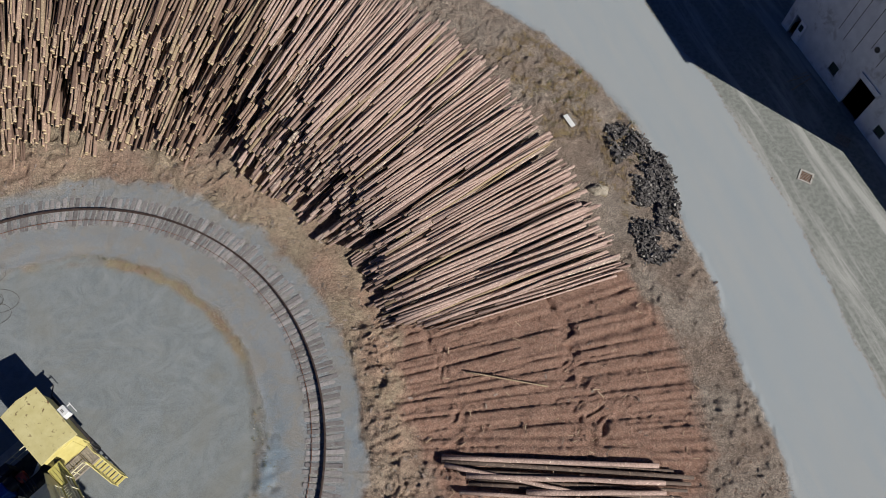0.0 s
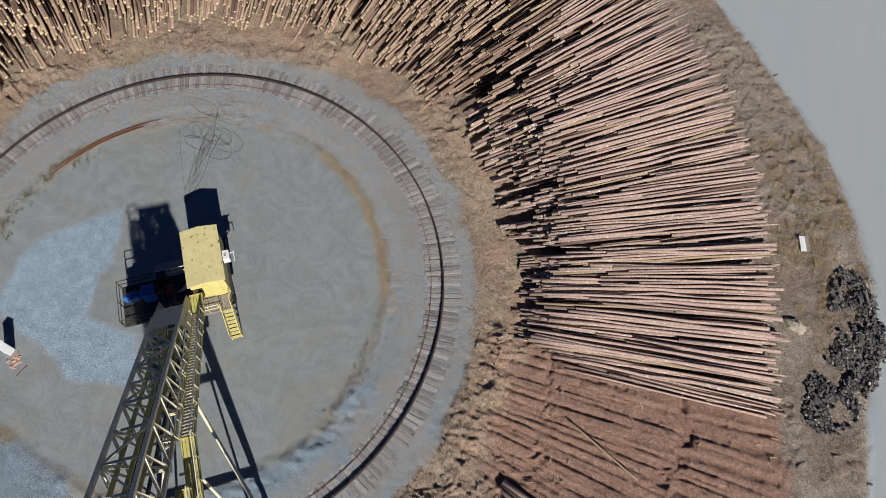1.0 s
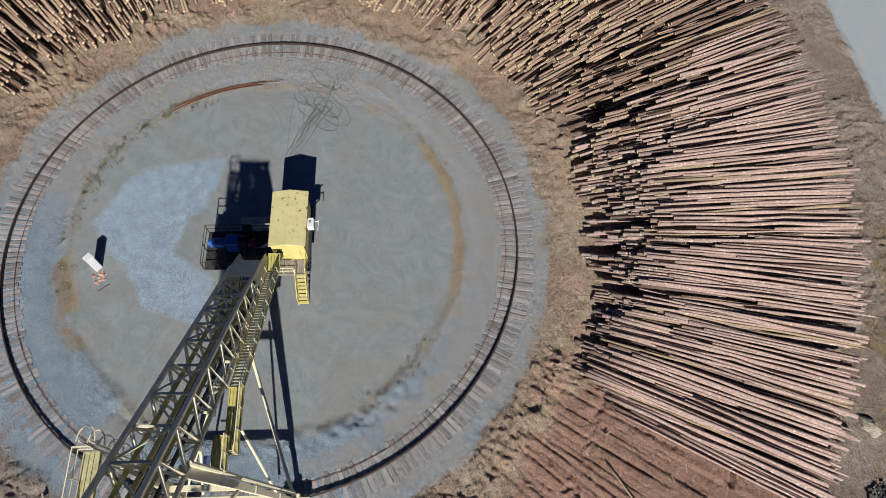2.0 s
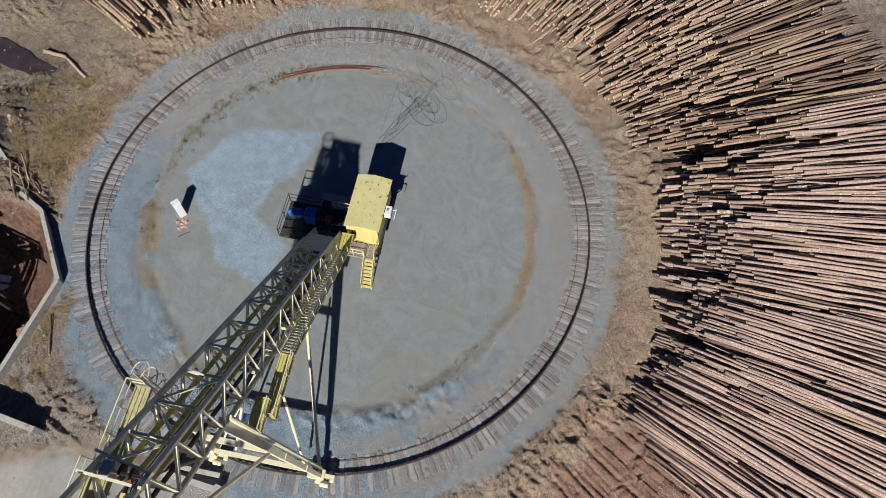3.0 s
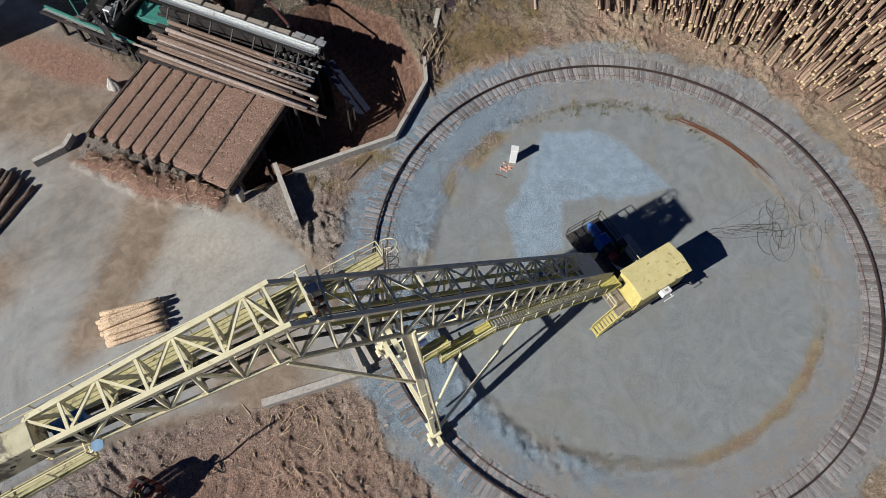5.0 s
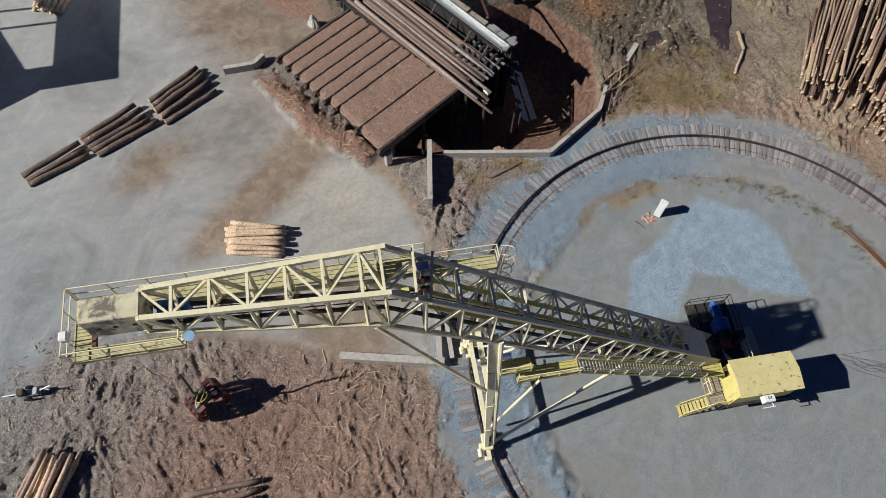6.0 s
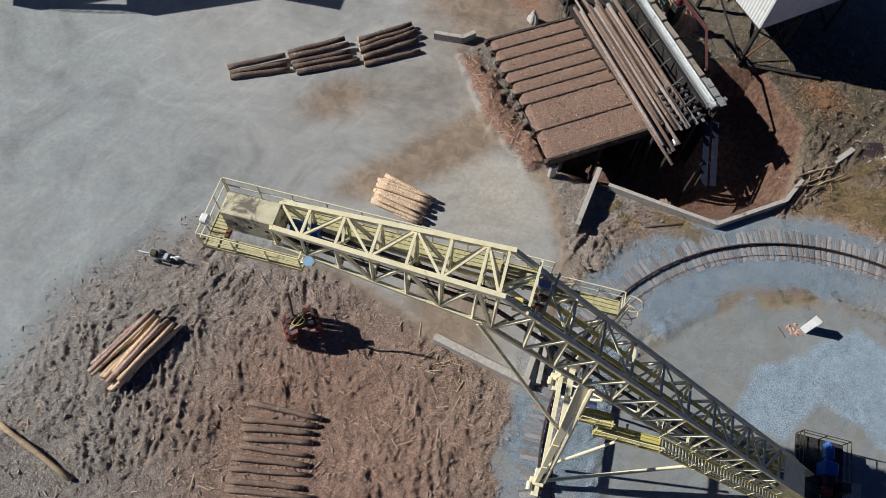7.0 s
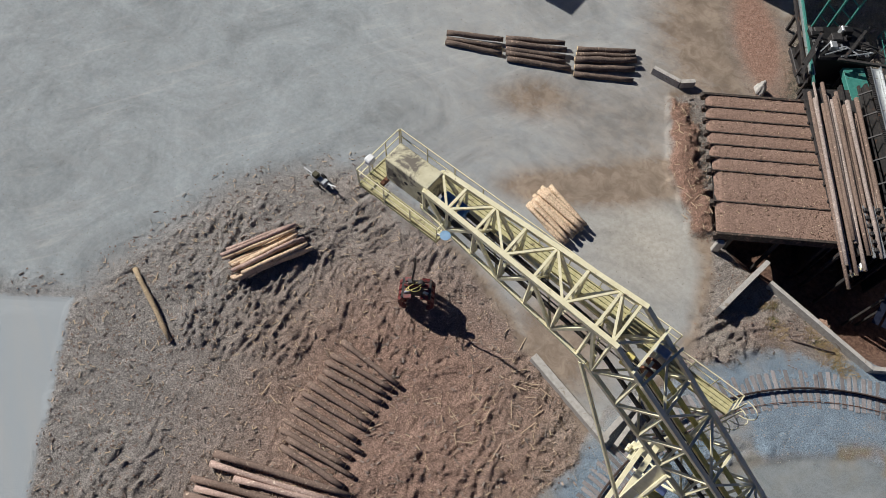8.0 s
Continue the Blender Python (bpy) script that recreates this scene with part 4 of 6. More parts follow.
def build_stairs(crane):
    u0, z0, u1, z1 = 4.3, 3.9, 13.55, 10.05
    stairs = part("stairs", bar(B(), (u0, 1.22, z0), (u1, 1.22, z1), 0.05, 0.24), GRATING, crane, "long yellow steel stairs along the inclined bridge")
    part("stringer", bar(B(), (u0, 1.9, z0), (u1, 1.9, z1), 0.05, 0.24), GRATING, stairs)
    n = 42
    for i in range(n):
        k = (i + 0.5) / n
        u, z = u0 + k * (u1 - u0), z0 + k * (z1 - z0)
        part("tread", box(B(), u - 0.06, u + 0.06, 1.245, 1.875, z + 0.02, z + 0.05), CREAM, stairs)
    for v in (1.2, 1.92):
        railing(stairs, [(u0, v, z0), (u1, v, z1)], 1.0, 1.25, CREAM)
    for u in (6, 8.6, 11.2):
        z = z0 + (u - u0) / (u1 - u0) * (z1 - z0)
        part("stair_bracket", bar(B(), (u, 0.9, z - 0.1), (u, 1.95, z - 0.1), 0.1, 0.1), CREAM, stairs)
    grating(crane, 2.9, 4.3, 1.15, 1.95, 3.85, GRATING)
    land = grating(crane, 13.5, 16.9, 1.2, 1.95, 10.05, GRATING)
    railing(land, [(13.5, 1.95, 10.05), (16.9, 1.95, 10.05), (16.9, 1.2, 10.05)], 1.0, 1.1, CREAM)
    lower = grating(crane, 16.2, 17.9, 1.0, 1.75, 11.3, GRATING)
    railing(lower, [(16.3, 1.75, 11.3), (17.9, 1.75, 11.3)], 1.0, 0.8, CREAM)
    part("landing_bracket", bar(B(), (15.2, 0.9, 9.9), (15.2, 1.95, 9.9), 0.12, 0.12), CREAM, land)
    # platform on the other side of the knee, with a caged ladder
    side = grating(crane, 18.1, 21.3, -1.95, -1.3, 18.1, OLIVEGRATE)
    railing(side, [(21.3, -1.3, 18.1), (21.3, -1.95, 18.1), (18.1, -1.95, 18.1), (18.1, -1.3, 18.1)], 1.05, 1.0, CREAM)
    for u in (18.6, 20.6):
        part("bracket", bar(B(), (u, -0.97, 17.95), (u, -1.95, 17.95), 0.12, 0.12), CREAM, side)
    ladder = part("caged_ladder", bar(B(), (17.75, -1.65, 18.5), (17.75, -1.65, 10.0), 0.05, 0.05, (1, 0, 0)), CREAM, side, "cream ladder with safety hoops")
    part("ladder_stile", bar(B(), (17.75, -2.05, 18.5), (17.75, -2.05, 10.0), 0.05, 0.05, (1, 0, 0)), CREAM, ladder)
    for i in range(9):
        z = 18.4 - i * 0.95
        part("hoop", tube(B(), [(17.75 - 0.62 * math.sin(a), -1.85 + 0.36 * math.cos(a), z) for a in [k * math.pi / 8 for k in range(9)]], 0.025, 5), CREAM, ladder)
    link = grating(crane, 21.3, 23.4, -1.95, -1.0, 19.2, OLIVEGRATE)
    railing(link, [(21.3, -1.95, 19.2), (23.4, -1.95, 19.2)], 1.05, 1.0, CREAM)
    part("bracket", bar(B(), (22.3, -0.97, 19.05), (22.3, -1.95, 19.05), 0.12, 0.12), CREAM, link)
    # walkways of the boom
    walk_l = grating(crane, 23.4, 35.4, -1.65, -0.98, 20.0, OLIVEGRATE)
    railing(walk_l, [(23.4, -1.65, 20.0), (35.4, -1.65, 20.0)], 1.1, 1.5, CREAM)
    for u in (24.0, 26.8, 29.6, 32.2):
        part("bracket", bar(B(), (u, -0.6, 19.85), (u, -1.65, 19.85), 0.1, 0.1), CREAM, walk_l)
    walk_r = grating(crane, 31.15, 35.4, 0.52, 1.05, 20.05, OLIVEGRATE)
    railing(walk_r, [(35.4, 1.03, 20.05), (31.15, 1.03, 20.05), (31.15, 0.55, 20.05)], 1.05, 1.3, CREAM)
    end = grating(crane, 34.7, 35.45, -1.6, 1.05, 19.98, OLIVEGRATE)
    railing(end, [(35.45, -1.6, 20.0), (35.45, 1.03, 20.0)], 1.1, 1.0, CREAM)
    part("end_beam", bar(B(), (34.62, -1.5, 20.1), (34.62, 0.5, 20.1), 0.16, 0.2), RUST, crane, "rusty brown end beam")


def build_tip(crane):
    tip = part("tip_box", box(B(), 32.1, 34.28, -0.47, 0.5, 21.0, 22.5, 0.03), TIPMAT, crane, "cream plated box at the boom end with dirt on top")
    for u in (33.8, 33.2, 32.5):
        part("porthole", tube(B(), [(u, 0.49, 21.75), (u, 0.515, 21.75)], 0.1, 10), BLACK, tip)
    part("boom_end_motor", tube(B(), [(31.2, -0.35, 21.0), (31.9, -0.35, 21.0)], 0.3, 12), BLUE, crane, "blue motor inside the boom end")
    part("boom_end_gearbox", box(B(), 30.7, 31.2, -0.55, 0.1, 20.6, 21.3, 0.05), BLUE, crane)
    lamp = part("flood_lamp", tube(B(), [(30.75, 0.98, 20.9), (30.75, 0.98, 21.05)], [0.12, 0.22], 14), GLOBE, crane, "round bluish flood lamp on a bracket")
    part("lamp_bracket", bar(B(), (31.2, 0.98, 20.6), (30.75, 0.98, 20.92), 0.06, 0.06), WHITE, lamp)
    lamp = part("flood_lamp", box(B(), 35.15, 35.5, 0.15, 0.55, 20.95, 21.3, 0.06), WHITE, crane, "white flood lamp on the end rail")
    part("lamp_bracket", bar(B(), (35.45, 0.35, 20.0), (35.45, 0.35, 21.0), 0.05, 0.05), WHITE, lamp)


MAROON = surface("dark_red_paint", (0.10, 0.018, 0.016), (0.20, 0.04, 0.035), 5.0, 0.55, stain=(0.04, 0.03, 0.03), stain_scale=4.0, stain_at=0.5, bump=0.05)
DULLBLUE = surface("dull_blue_paint", (0.05, 0.07, 0.16), (0.08, 0.11, 0.22), 5.0, 0.5, bump=0.05)
DARKRAIL = surface("dark_olive_paint", (0.05, 0.045, 0.025), (0.10, 0.09, 0.05), 6.0, 0.6, bump=0.05)
ROOFYELLOW = surface("rusting_yellow_roof", (0.56, 0.49, 0.22), (0.66, 0.59, 0.30), 1.5, 0.6, stain=(0.15, 0.085, 0.04), stain_scale=3.4, stain_at=0.595, bump=0.05)
TIPMAT = surface("dirty_cream_plate", (0.50, 0.46, 0.30), (0.64, 0.60, 0.42), 2.5, 0.65, stain=(0.17, 0.15, 0.12), stain_scale=1.1, stain_at=0.47, bump=0.05)
GLOBE = surface("blue_lamp_glass", (0.16, 0.30, 0.48), (0.28, 0.42, 0.58), 2.0, 0.2, bump=0.0)


def build_crane():
    crane = thing("log_crane", "large cream and yellow radial log crane with a bent lattice boom", "crane", at=CRANE)
    build_bridge(crane)
    build_legs(crane)
    build_house(crane)
    build_stairs(crane)
    build_tip(crane)
    return crane


build_crane()


# ---------------------------------------------------------------- the grapple, lowered to the ground
def build_grapple():
    at = CRANE @ pose(35.4, -2.3, 0.15, 0, 0, 35) @ Matrix.Diagonal((1.02, 1.02, 1.15, 1))
    grab = thing("log_grapple", "open red and yellow log grapple resting on the mud", "grapple", at=at)
    part("head", box(B(), -0.5, 0.5, -0.4, 0.4, 1.3, 2.2, 0.1), DARKSTEEL, grab)
    part("yoke", bar(B(), (-0.8, 0.1, 2.3), (0.8, 0.1, 2.3), 0.16, 0.16), MAROON, grab, "dark red yoke bar")
    for k in range(2):
        ring = B()
        tube(ring, [((0.4 + 0.1 * k) * math.cos(a) + 0.1, 0.3 + (0.35 + 0.1 * k) * math.sin(a + k), 2.4 + 0.25 * k + 0.2 * math.sin(a + k)) for a in [j * math.tau / 16 for j in range(17)]], 0.028, 6)
        part("hose_loop", ring, YELLOW, grab, "yellow hose loop")
    for s in (-1, 1):
        for v in (-0.6, -0.2, 0.2, 0.6):
            bm = B()
            pts = [(s * 0.3, v, 1.7), (s * 0.8, v, 1.6), (s * 1.1, v, 1.05), (s * 1.05, v, 0.4), (s * 0.75, v, 0.0)]
            for a, b in zip(pts, pts[1:]):
                bar(bm, a, b, 0.2, 0.26, (0, 1, 0))
            part("tine", bm, MAROON, grab, "curved dark red tine")
        part("tine_bar", bar(B(), (s * 1.1, -0.7, 1.0), (s * 1.1, 0.7, 1.0), 0.2, 0.24), MAROON, grab)
        part("tine_plate", box(B(), s * 0.85 - 0.12, s * 0.85 + 0.12, -0.7, 0.7, 1.2, 1.7, 0.03), DARKSTEEL, grab)
        part("cylinder", tube(B(), [(s * 0.2, 0.3, 2.0), (s * 0.95, 0.3, 1.5)], 0.09, 8), GALV, grab)
        part("sheave", tube(B(), [(s * 0.3, -0.1, 2.45), (s * 0.3, 0.1, 2.45)], 0.24, 14), DARKSTEEL, grab)
    part("hose_stack", tube(B(), [(0.1, 0, 2.1), (0.25, 0.1, 3.2), (0.1, -0.1, 4.4), (0.0, 0.0, 6.0)], 0.07, 6), ROPE, grab)


build_grapple()


# ---------------------------------------------------------------- sawmill infeed
def wall_run(name, pts, thick, height, label, mat=None):
    """A low wall along points, sunk a little into the ground."""
    bm = B()
    for (a, b) in zip(pts, pts[1:]):
        bar(bm, (*a, height / 2 - 0.9), (*b, height / 2 - 0.9), thick, height + 1.8)
    return tagged(part(name, bm, mat or CONCRETE), label, "wall")


wall_run("retaining_wall", [(1.3, -25.7), (-4.4, -19.6), (-10.4, -19.2), (-12.6, -20.2)], 0.28, 0.7, "low grey concrete retaining wall at the bark pit")
wall_run("wing_wall", [(1.5, -27.0), (5.4, -23.4)], 0.35, 1.3, "short concrete wing wall beside the log deck")
wall_run("barrier_wall", [(18.2, -20.0), (13.8, -14.5)], 0.5, 0.75, "low concrete barrier wall beside the crane lane")
wall_run("kerb_barrier", [(7.4, -44.5), (5.4, -43.1), (4.2, -43.2)], 0.35, 0.7, "bent pale concrete barrier beside the log deck")
pit_label = "low concrete curb of a trench beside the ring track"
wall_run("trench_curb", [(11.3, -17.4), (13.8, -14.9)], 0.35, 0.5, pit_label)
wall_run("trench_curb", [(11.4, -16.5), (13.2, -14.3)], 0.28, 0.5, pit_label)


def heap(name, x, y, z, rx, ry, h, mat, label, category, seed=1, rot=0.0):
    """A heap of loose stuff with an uneven outline."""
    rng = np.random.default_rng(seed)
    bm = B()
    n, rings = 26, 8
    ph = rng.uniform(0, 6, 6)
    rows = []
    for i in range(rings):
        k = i / (rings - 1)
        row = []
        for j in range(n):
            a = j * math.tau / n
            out = 1 + 0.14 * math.sin(2 * a + ph[0]) + 0.1 * math.sin(5 * a + ph[1]) + rng.normal(0, 0.035)
            row.append(bm.verts.new((rx * (1 - k) * out * math.cos(a), ry * (1 - k) * out * math.sin(a), h * (1 - (1 - k) ** 1.6) + rng.normal(0, 0.05) * h - 0.12 * (i == 0))))
        rows.append(row)
    for s, t in zip(rows, rows[1:]):
        for j in range(n):
            bm.faces.new((s[j], s[(j + 1) % n], t[(j + 1) % n], t[j]))
    ob = part(name, bm, mat, None, smooth=False)
    ob.matrix_basis = pose(x, y, z, 0, 0, rot)
    return tagged(ob, label, category)


DECKSTEEL = surface("bark_dusted_steel", (0.025, 0.022, 0.02), (0.09, 0.07, 0.055), 5.0, 0.8, stain=(0.20, 0.13, 0.10), stain_scale=3.0, stain_at=0.56, bump=0.2)


def build_deck():
    deck = thing("log_deck", "raised log infeed deck of dark steel beams covered with brown bark", "log deck", at=pose(5.1, -28.75, 0, 0, 0, 176))
    ys = [0.0, 2.6, 5.2, 6.35, 7.5, 8.6, 9.8, 10.95, 12.15]
    rng = np.random.default_rng(8)
    for i, (a, b) in enumerate(zip(ys, ys[1:])):
        bm = B()
        nx, ny = 44, 8
        x0 = -0.1 + rng.uniform(0, 0.35)
        grid = []
        for ix in range(nx):
            row = []
            for iy in range(ny):
                ky = iy / (ny - 1)
                x = x0 + (8.5 - x0) * ix / (nx - 1)
                y = a + 0.06 + (b - a - 0.12) * ky
                crown = 0.12 * math.sin(math.pi * ky)
                nose = -0.3 * max(0, 1 - (x - x0) / 0.3)
                row.append(bm.verts.new((x + rng.normal(0, 0.03) + (0.10 * (2 * ky - 1) ** 2 if ix == 0 else 0), y, 2.02 + crown * 0.35 + nose + rng.normal(0, 0.022))))
            grid.append(row)
        for r, s in zip(grid, grid[1:]):
            for j in range(ny - 1):
                bm.faces.new((r[j], s[j], s[j + 1], r[j + 1]))
        lay = part("bark_layer", bm, DECKBARK, deck, "crumbly brown bark between the beams", True)
        part("deck_plate", box(B(), 0.15, 8.55, a + 0.08, b - 0.08, 1.5, 1.62), DARKSTEEL, deck)
    for i, y in enumerate(ys):
        w = 0.1 if i in (0, len(ys) - 1) else 0.05
        part("beam", box(B(), -0.12, 8.6, y - w, y + w, 1.35, 2.13 if i in (0, len(ys) - 1) else 2.11, 0.012), DECKSTEEL, deck)
        part("chain_sprocket", tube(B(), [(-0.1, y - 0.16, 1.85), (-0.1, y + 0.16, 1.85)], 0.2, 10), DECKSTEEL, deck)
        for x in (1.2, 4.5, 7.8):
            part("leg", box(B(), x - 0.12, x + 0.12, y - 0.1, y + 0.1, -5.0, 1.36), DARKSTEEL, deck)
    crumbs = Many()
    cube = np.array([(-1, -1, -1), (1, -1, -1), (1, 1, -1), (-1, 1, -1), (-1, -1, 1), (1, -1, 1), (1, 1, 1), (-1, 1, 1)], float)
    for i in range(1500):
        w = rng.normal(0, 1)
        v = cube * np.array([rng.uniform(0.03, 0.11), rng.uniform(0.008, 0.022), rng.uniform(0.01, 0.03)])
        a = rng.uniform(0, 6.3)
        x, y = rng.uniform(-0.15, 8.4), rng.uniform(0.1, 12.0)
        crumbs.add(np.stack([v[:, 0] * math.cos(a) - v[:, 1] * math.sin(a) + x, v[:, 0] * math.sin(a) + v[:, 1] * math.cos(a) + y, v[:, 2] * 0.6 + 2.055 + 0.012 * w], 1), [(0, 3, 2, 1), (4, 5, 6, 7), (0, 1, 5, 4), (1, 2, 6, 5), (2, 3, 7, 6), (3, 0, 4, 7)], [0 if i % 6 else 1] * 6)
    ob = crumbs.link("bark_litter", [SOIL, CHIP])
    ob.parent = deck
    tagged(ob, "loose strips of bark on the deck", kind="stuff")
    part("corner_block", box(B(), 0.2, 0.75, -0.45, -0.1, -0.1, 1.3, 0.04), CONCRETE, deck, "pale concrete corner block")
    part("back_skirt", box(B(), 8.45, 8.6, 0.1, 12.0, -4.8, 1.35), DARKSTEEL, deck)


build_deck()


def build_step_feeder():
    feed = thing("log_conveyor", "dark steel log conveyor with cross chains beside a shiny metal trough", "conveyor")
    for x in (-4.2, -5.6, -7.0):
        part("side_beam", bar(B(), (x - 0.55, -41.5, 2.5), (x + 0.1, -27.0, 2.5), 0.18, 0.4), DARKSTEEL, feed)
    for i in range(11):
        y = -41.0 + i * 1.36
        part("cross_beam", bar(B(), (-3.2, y, 2.25), (-7.4, y, 2.25), 0.2, 0.24), DARKSTEEL, feed)
        for x in (-3.3, -7.2):
            part("leg", box(B(), x - 0.11, x + 0.11, y - 0.11, y + 0.11, -5.0, 2.14), DARKSTEEL, feed)
    for i in range(6):
        y = -30.2 + i * 0.62
        part("roller", tube(B(), [(-4.6, y, 2.95), (-7.3, y, 2.95)], 0.15, 10), DARKSTEEL, feed)
        for x in (-5.0, -5.9, -6.8):
            part("chain_dog", box(B(), x - 0.12, x + 0.12, y - 0.14, y + 0.14, 2.9, 3.35, 0.03), DARKSTEEL, feed)
    for x in (-4.9, -5.6, -6.3, -6.9):
        part("guide_bar", bar(B(), (x - 0.1, -30.6, 3.05), (x + 0.05, -26.6, 3.05), 0.16, 0.16), GALV, feed)
    part("end_block", box(B(), -4.3, -3.9, -26.3, -25.9, 2.3, 2.9, 0.04), WHITE, feed, "white end block")
    part("end_leg", box(B(), -4.2, -4.0, -26.2, -26.0, -5.0, 2.3), DARKSTEEL, feed)
    part("end_bracket", bar(B(), (-4.1, -26.1, 2.7), (-3.2, -25.4, 2.7), 0.2, 0.2), CREAM, feed)
    # bright trough with its chain and side boards
    tr = part("trough", bar(B(), (-7.7, -41.6, 4.5), (-6.95, -26.8, 4.5), 0.62, 0.08), GALV, feed, "shiny metal trough")
    for off, h in ((-0.36, 0.42), (0.36, 0.3)):
        part("trough_side", bar(B(), (-7.7 + off, -41.6, 4.6), (-6.95 + off, -26.8, 4.6), 0.06, h), GALV, tr)
    chain = B()
    for i in range(88):
        k = (i + 0.5) / 88
        x, y = -7.17 + 0.75 * k, -41.6 + 14.7 * k
        box(chain, x - 0.11, x + 0.11, y - 0.045, y + 0.045, 4.64, 4.76)
    tagged(part("drag_chain", chain, DARKSTEEL, tr, "dark drag chain links"), kind="stuff")
    for i in range(7):
        y = -41.0 + i * 1.95
        x = -8.45 + 0.051 * (y + 41.6)
        part("side_board", box(B(), x - 0.28, x + 0.28, y, y + 1.75, 3.2, 4.62 - 0.02 * (i % 2), 0.03), TIMBER, tr)
        part("bracket", bar(B(), (x + 0.3, y + 0.9, 4.3), (x + 1.6, y + 0.9, 3.2), 0.1, 0.1), DARKSTEEL, tr)
        part("trough_leg", box(B(), x + 0.2, x + 0.42, y + 0.8, y + 1.0, -5.0, 4.4), DARKSTEEL, tr)
    for i in range(3):
        y = -29.0 + i * 0.9
        part("cover", bar(B(), (-7.85 + 0.05 * i, y, 4.8), (-7.8 + 0.05 * i, y + 0.8, 4.8), 0.5, 0.06), GALV, tr)
    part("bed_plate", box(B(), -7.4, -3.2, -41.2, -27.6, 2.38, 2.48), DARKSTEEL, feed)
    part("side_sheet", box(B(), -8.3, -8.2, -41.3, -27.0, -5.0, 4.2), DARKSTEEL, feed)
    # dark sheet walls below
    part("skirt_wall", box(B(), -7.9, -7.7, -41.3, -28.0, -5.0, 3.2), DARKSTEEL, feed)
    part("skirt_wall", box(B(), -3.45, -3.3, -41.0, -28.8, -5.0, 2.2), DARKSTEEL, feed)
    for i, (a, b) in enumerate((((-8.3, -26.6, 2.2), (-6.0, -22.5, 0.5)), ((-7.7, -26.9, 2.2), (-5.4, -22.8, 0.5)))):
        part("chute", bar(B(), a, b, 0.45, 0.08), CHUTE, feed, "blue steel chute coloured dark as if in shade")
    for i in range(2):
        part("chute_leg", box(B(), -7.0 + i, -6.85 + i, -24.4, -24.25, -5.0, 1.3), DARKSTEEL, feed)
    part("rail_plate", bar(B(), (-8.4, -27.0, 4.5), (-6.9, -26.8, 4.5), 0.3, 0.3), GALV, feed)


# near-black blue: the shade over the chute is put into its colour
CHUTE = surface("shade_darkened_blue_steel", (0.010, 0.013, 0.026), (0.025, 0.030, 0.05), 4.0, 0.5, 0.2, bump=0.05)
build_step_feeder()


def log_pile(name, rng_seed, rows, bark, label, group="", dia=(0.28, 0.4), lift=True, other=None):
    """Cut logs: rows of (start, end, height over the ground)."""
    rng = np.random.default_rng(rng_seed)
    pile = thing(name, label, "log pile", group)
    for (p, q, h) in rows:
        d = rng.uniform(*dia)
        a, b = (zg(*p), zg(*q)) if lift else (0.0, 0.0)
        base = max(a, b, zg((p[0] + q[0]) / 2, (p[1] + q[1]) / 2)) if lift else 0.0
        v, f, mi = log_mesh(rng, (*p, base + h + d / 2 - 0.05 * lift), (*q, base + h + d / 2 - 0.05 * lift), d / 2, d / 2 * 0.88, 9, 6, 0.02)
        ob = link_mesh("log", v, f, [other if other and rng.random() < 0.5 else bark, ENDGRAIN], mi, True)
        ob.parent = pile
    return pile


def stack(a, b, across, counts, dia=0.32, jit=0.15, seed=1):
    """Layers of logs from a to b, laid side by side in the direction across."""
    rng = np.random.default_rng(seed)
    out = []
    for k, n in enumerate(counts):
        for i in range(n):
            o = (i - (n - 1) / 2) * dia * 1.08
            j = rng.normal(0, jit, 4)
            out.append(((a[0] + across[0] * o + j[0], a[1] + across[1] * o + j[1] * 0.4), (b[0] + across[0] * o + j[2], b[1] + across[1] * o + j[3] * 0.4), k * dia * 0.86))
    return out


rngc = np.random.default_rng(210)
load = []
for i in range(15):
    x = -3.3 - i * 0.262 + rngc.normal(0, 0.04)
    lean = rngc.normal(0.76, 0.09)
    y0, y1 = -40.9 + rngc.normal(0, 0.7) + 0.12 * i, -25.4 - 0.24 * i + rngc.normal(0, 0.8)
    load.append(((x, y0), (x + lean, y1), 2.82 + 0.16 * (i % 3 == 1) + rngc.normal(0, 0.03)))
log_pile("conveyor_log_load", 21, load, BARK_MID, "long barked logs lying side by side on the log conveyor", dia=(0.19, 0.34), lift=False, other=BARK_GREY)
log_pile("log_bundle", 3, stack((17.4, -32.4), (14.7, -29.3), (0.72, 0.69), (7, 7, 6), 0.33, 0.14, 2), PEELED, "bundle of pale peeled logs lying on the concrete", "cut log bundles", (0.28, 0.38))
log_pile("log_bundle", 4, stack((39.0, -26.0), (34.6, -28.4), (0.48, -0.88), (8, 7, 5), 0.33, 0.3, 3), PEELED, "bundle of orange brown peeled logs lying in the mud", "cut log bundles", (0.28, 0.38), other=BARK)
log_pile("dark_log_bundle", 6, [((24.3, -47.8), (19.6, -47.2), 0.25), ((24.3, -47.4), (19.7, -46.6), 0.0), ((24.4, -47.0), (19.7, -45.9), 0.0)], BARK_DARK, "three dark wet logs lying on the concrete", "dark log bundles", (0.42, 0.52))
log_pile("dark_log_bundle", 7, [((19.4, -47.3), (14.5, -46.9), 0.3), ((19.4, -46.8), (14.4, -46.2), 0.3), ((19.4, -46.4), (14.5, -45.7), 0.0), ((19.4, -46.0), (14.5, -45.2), 0.05), ((19.3, -45.4), (14.1, -44.5), 0.0)], BARK_DARK, "five dark wet logs stacked on the concrete", "dark log bundles", (0.42, 0.54))
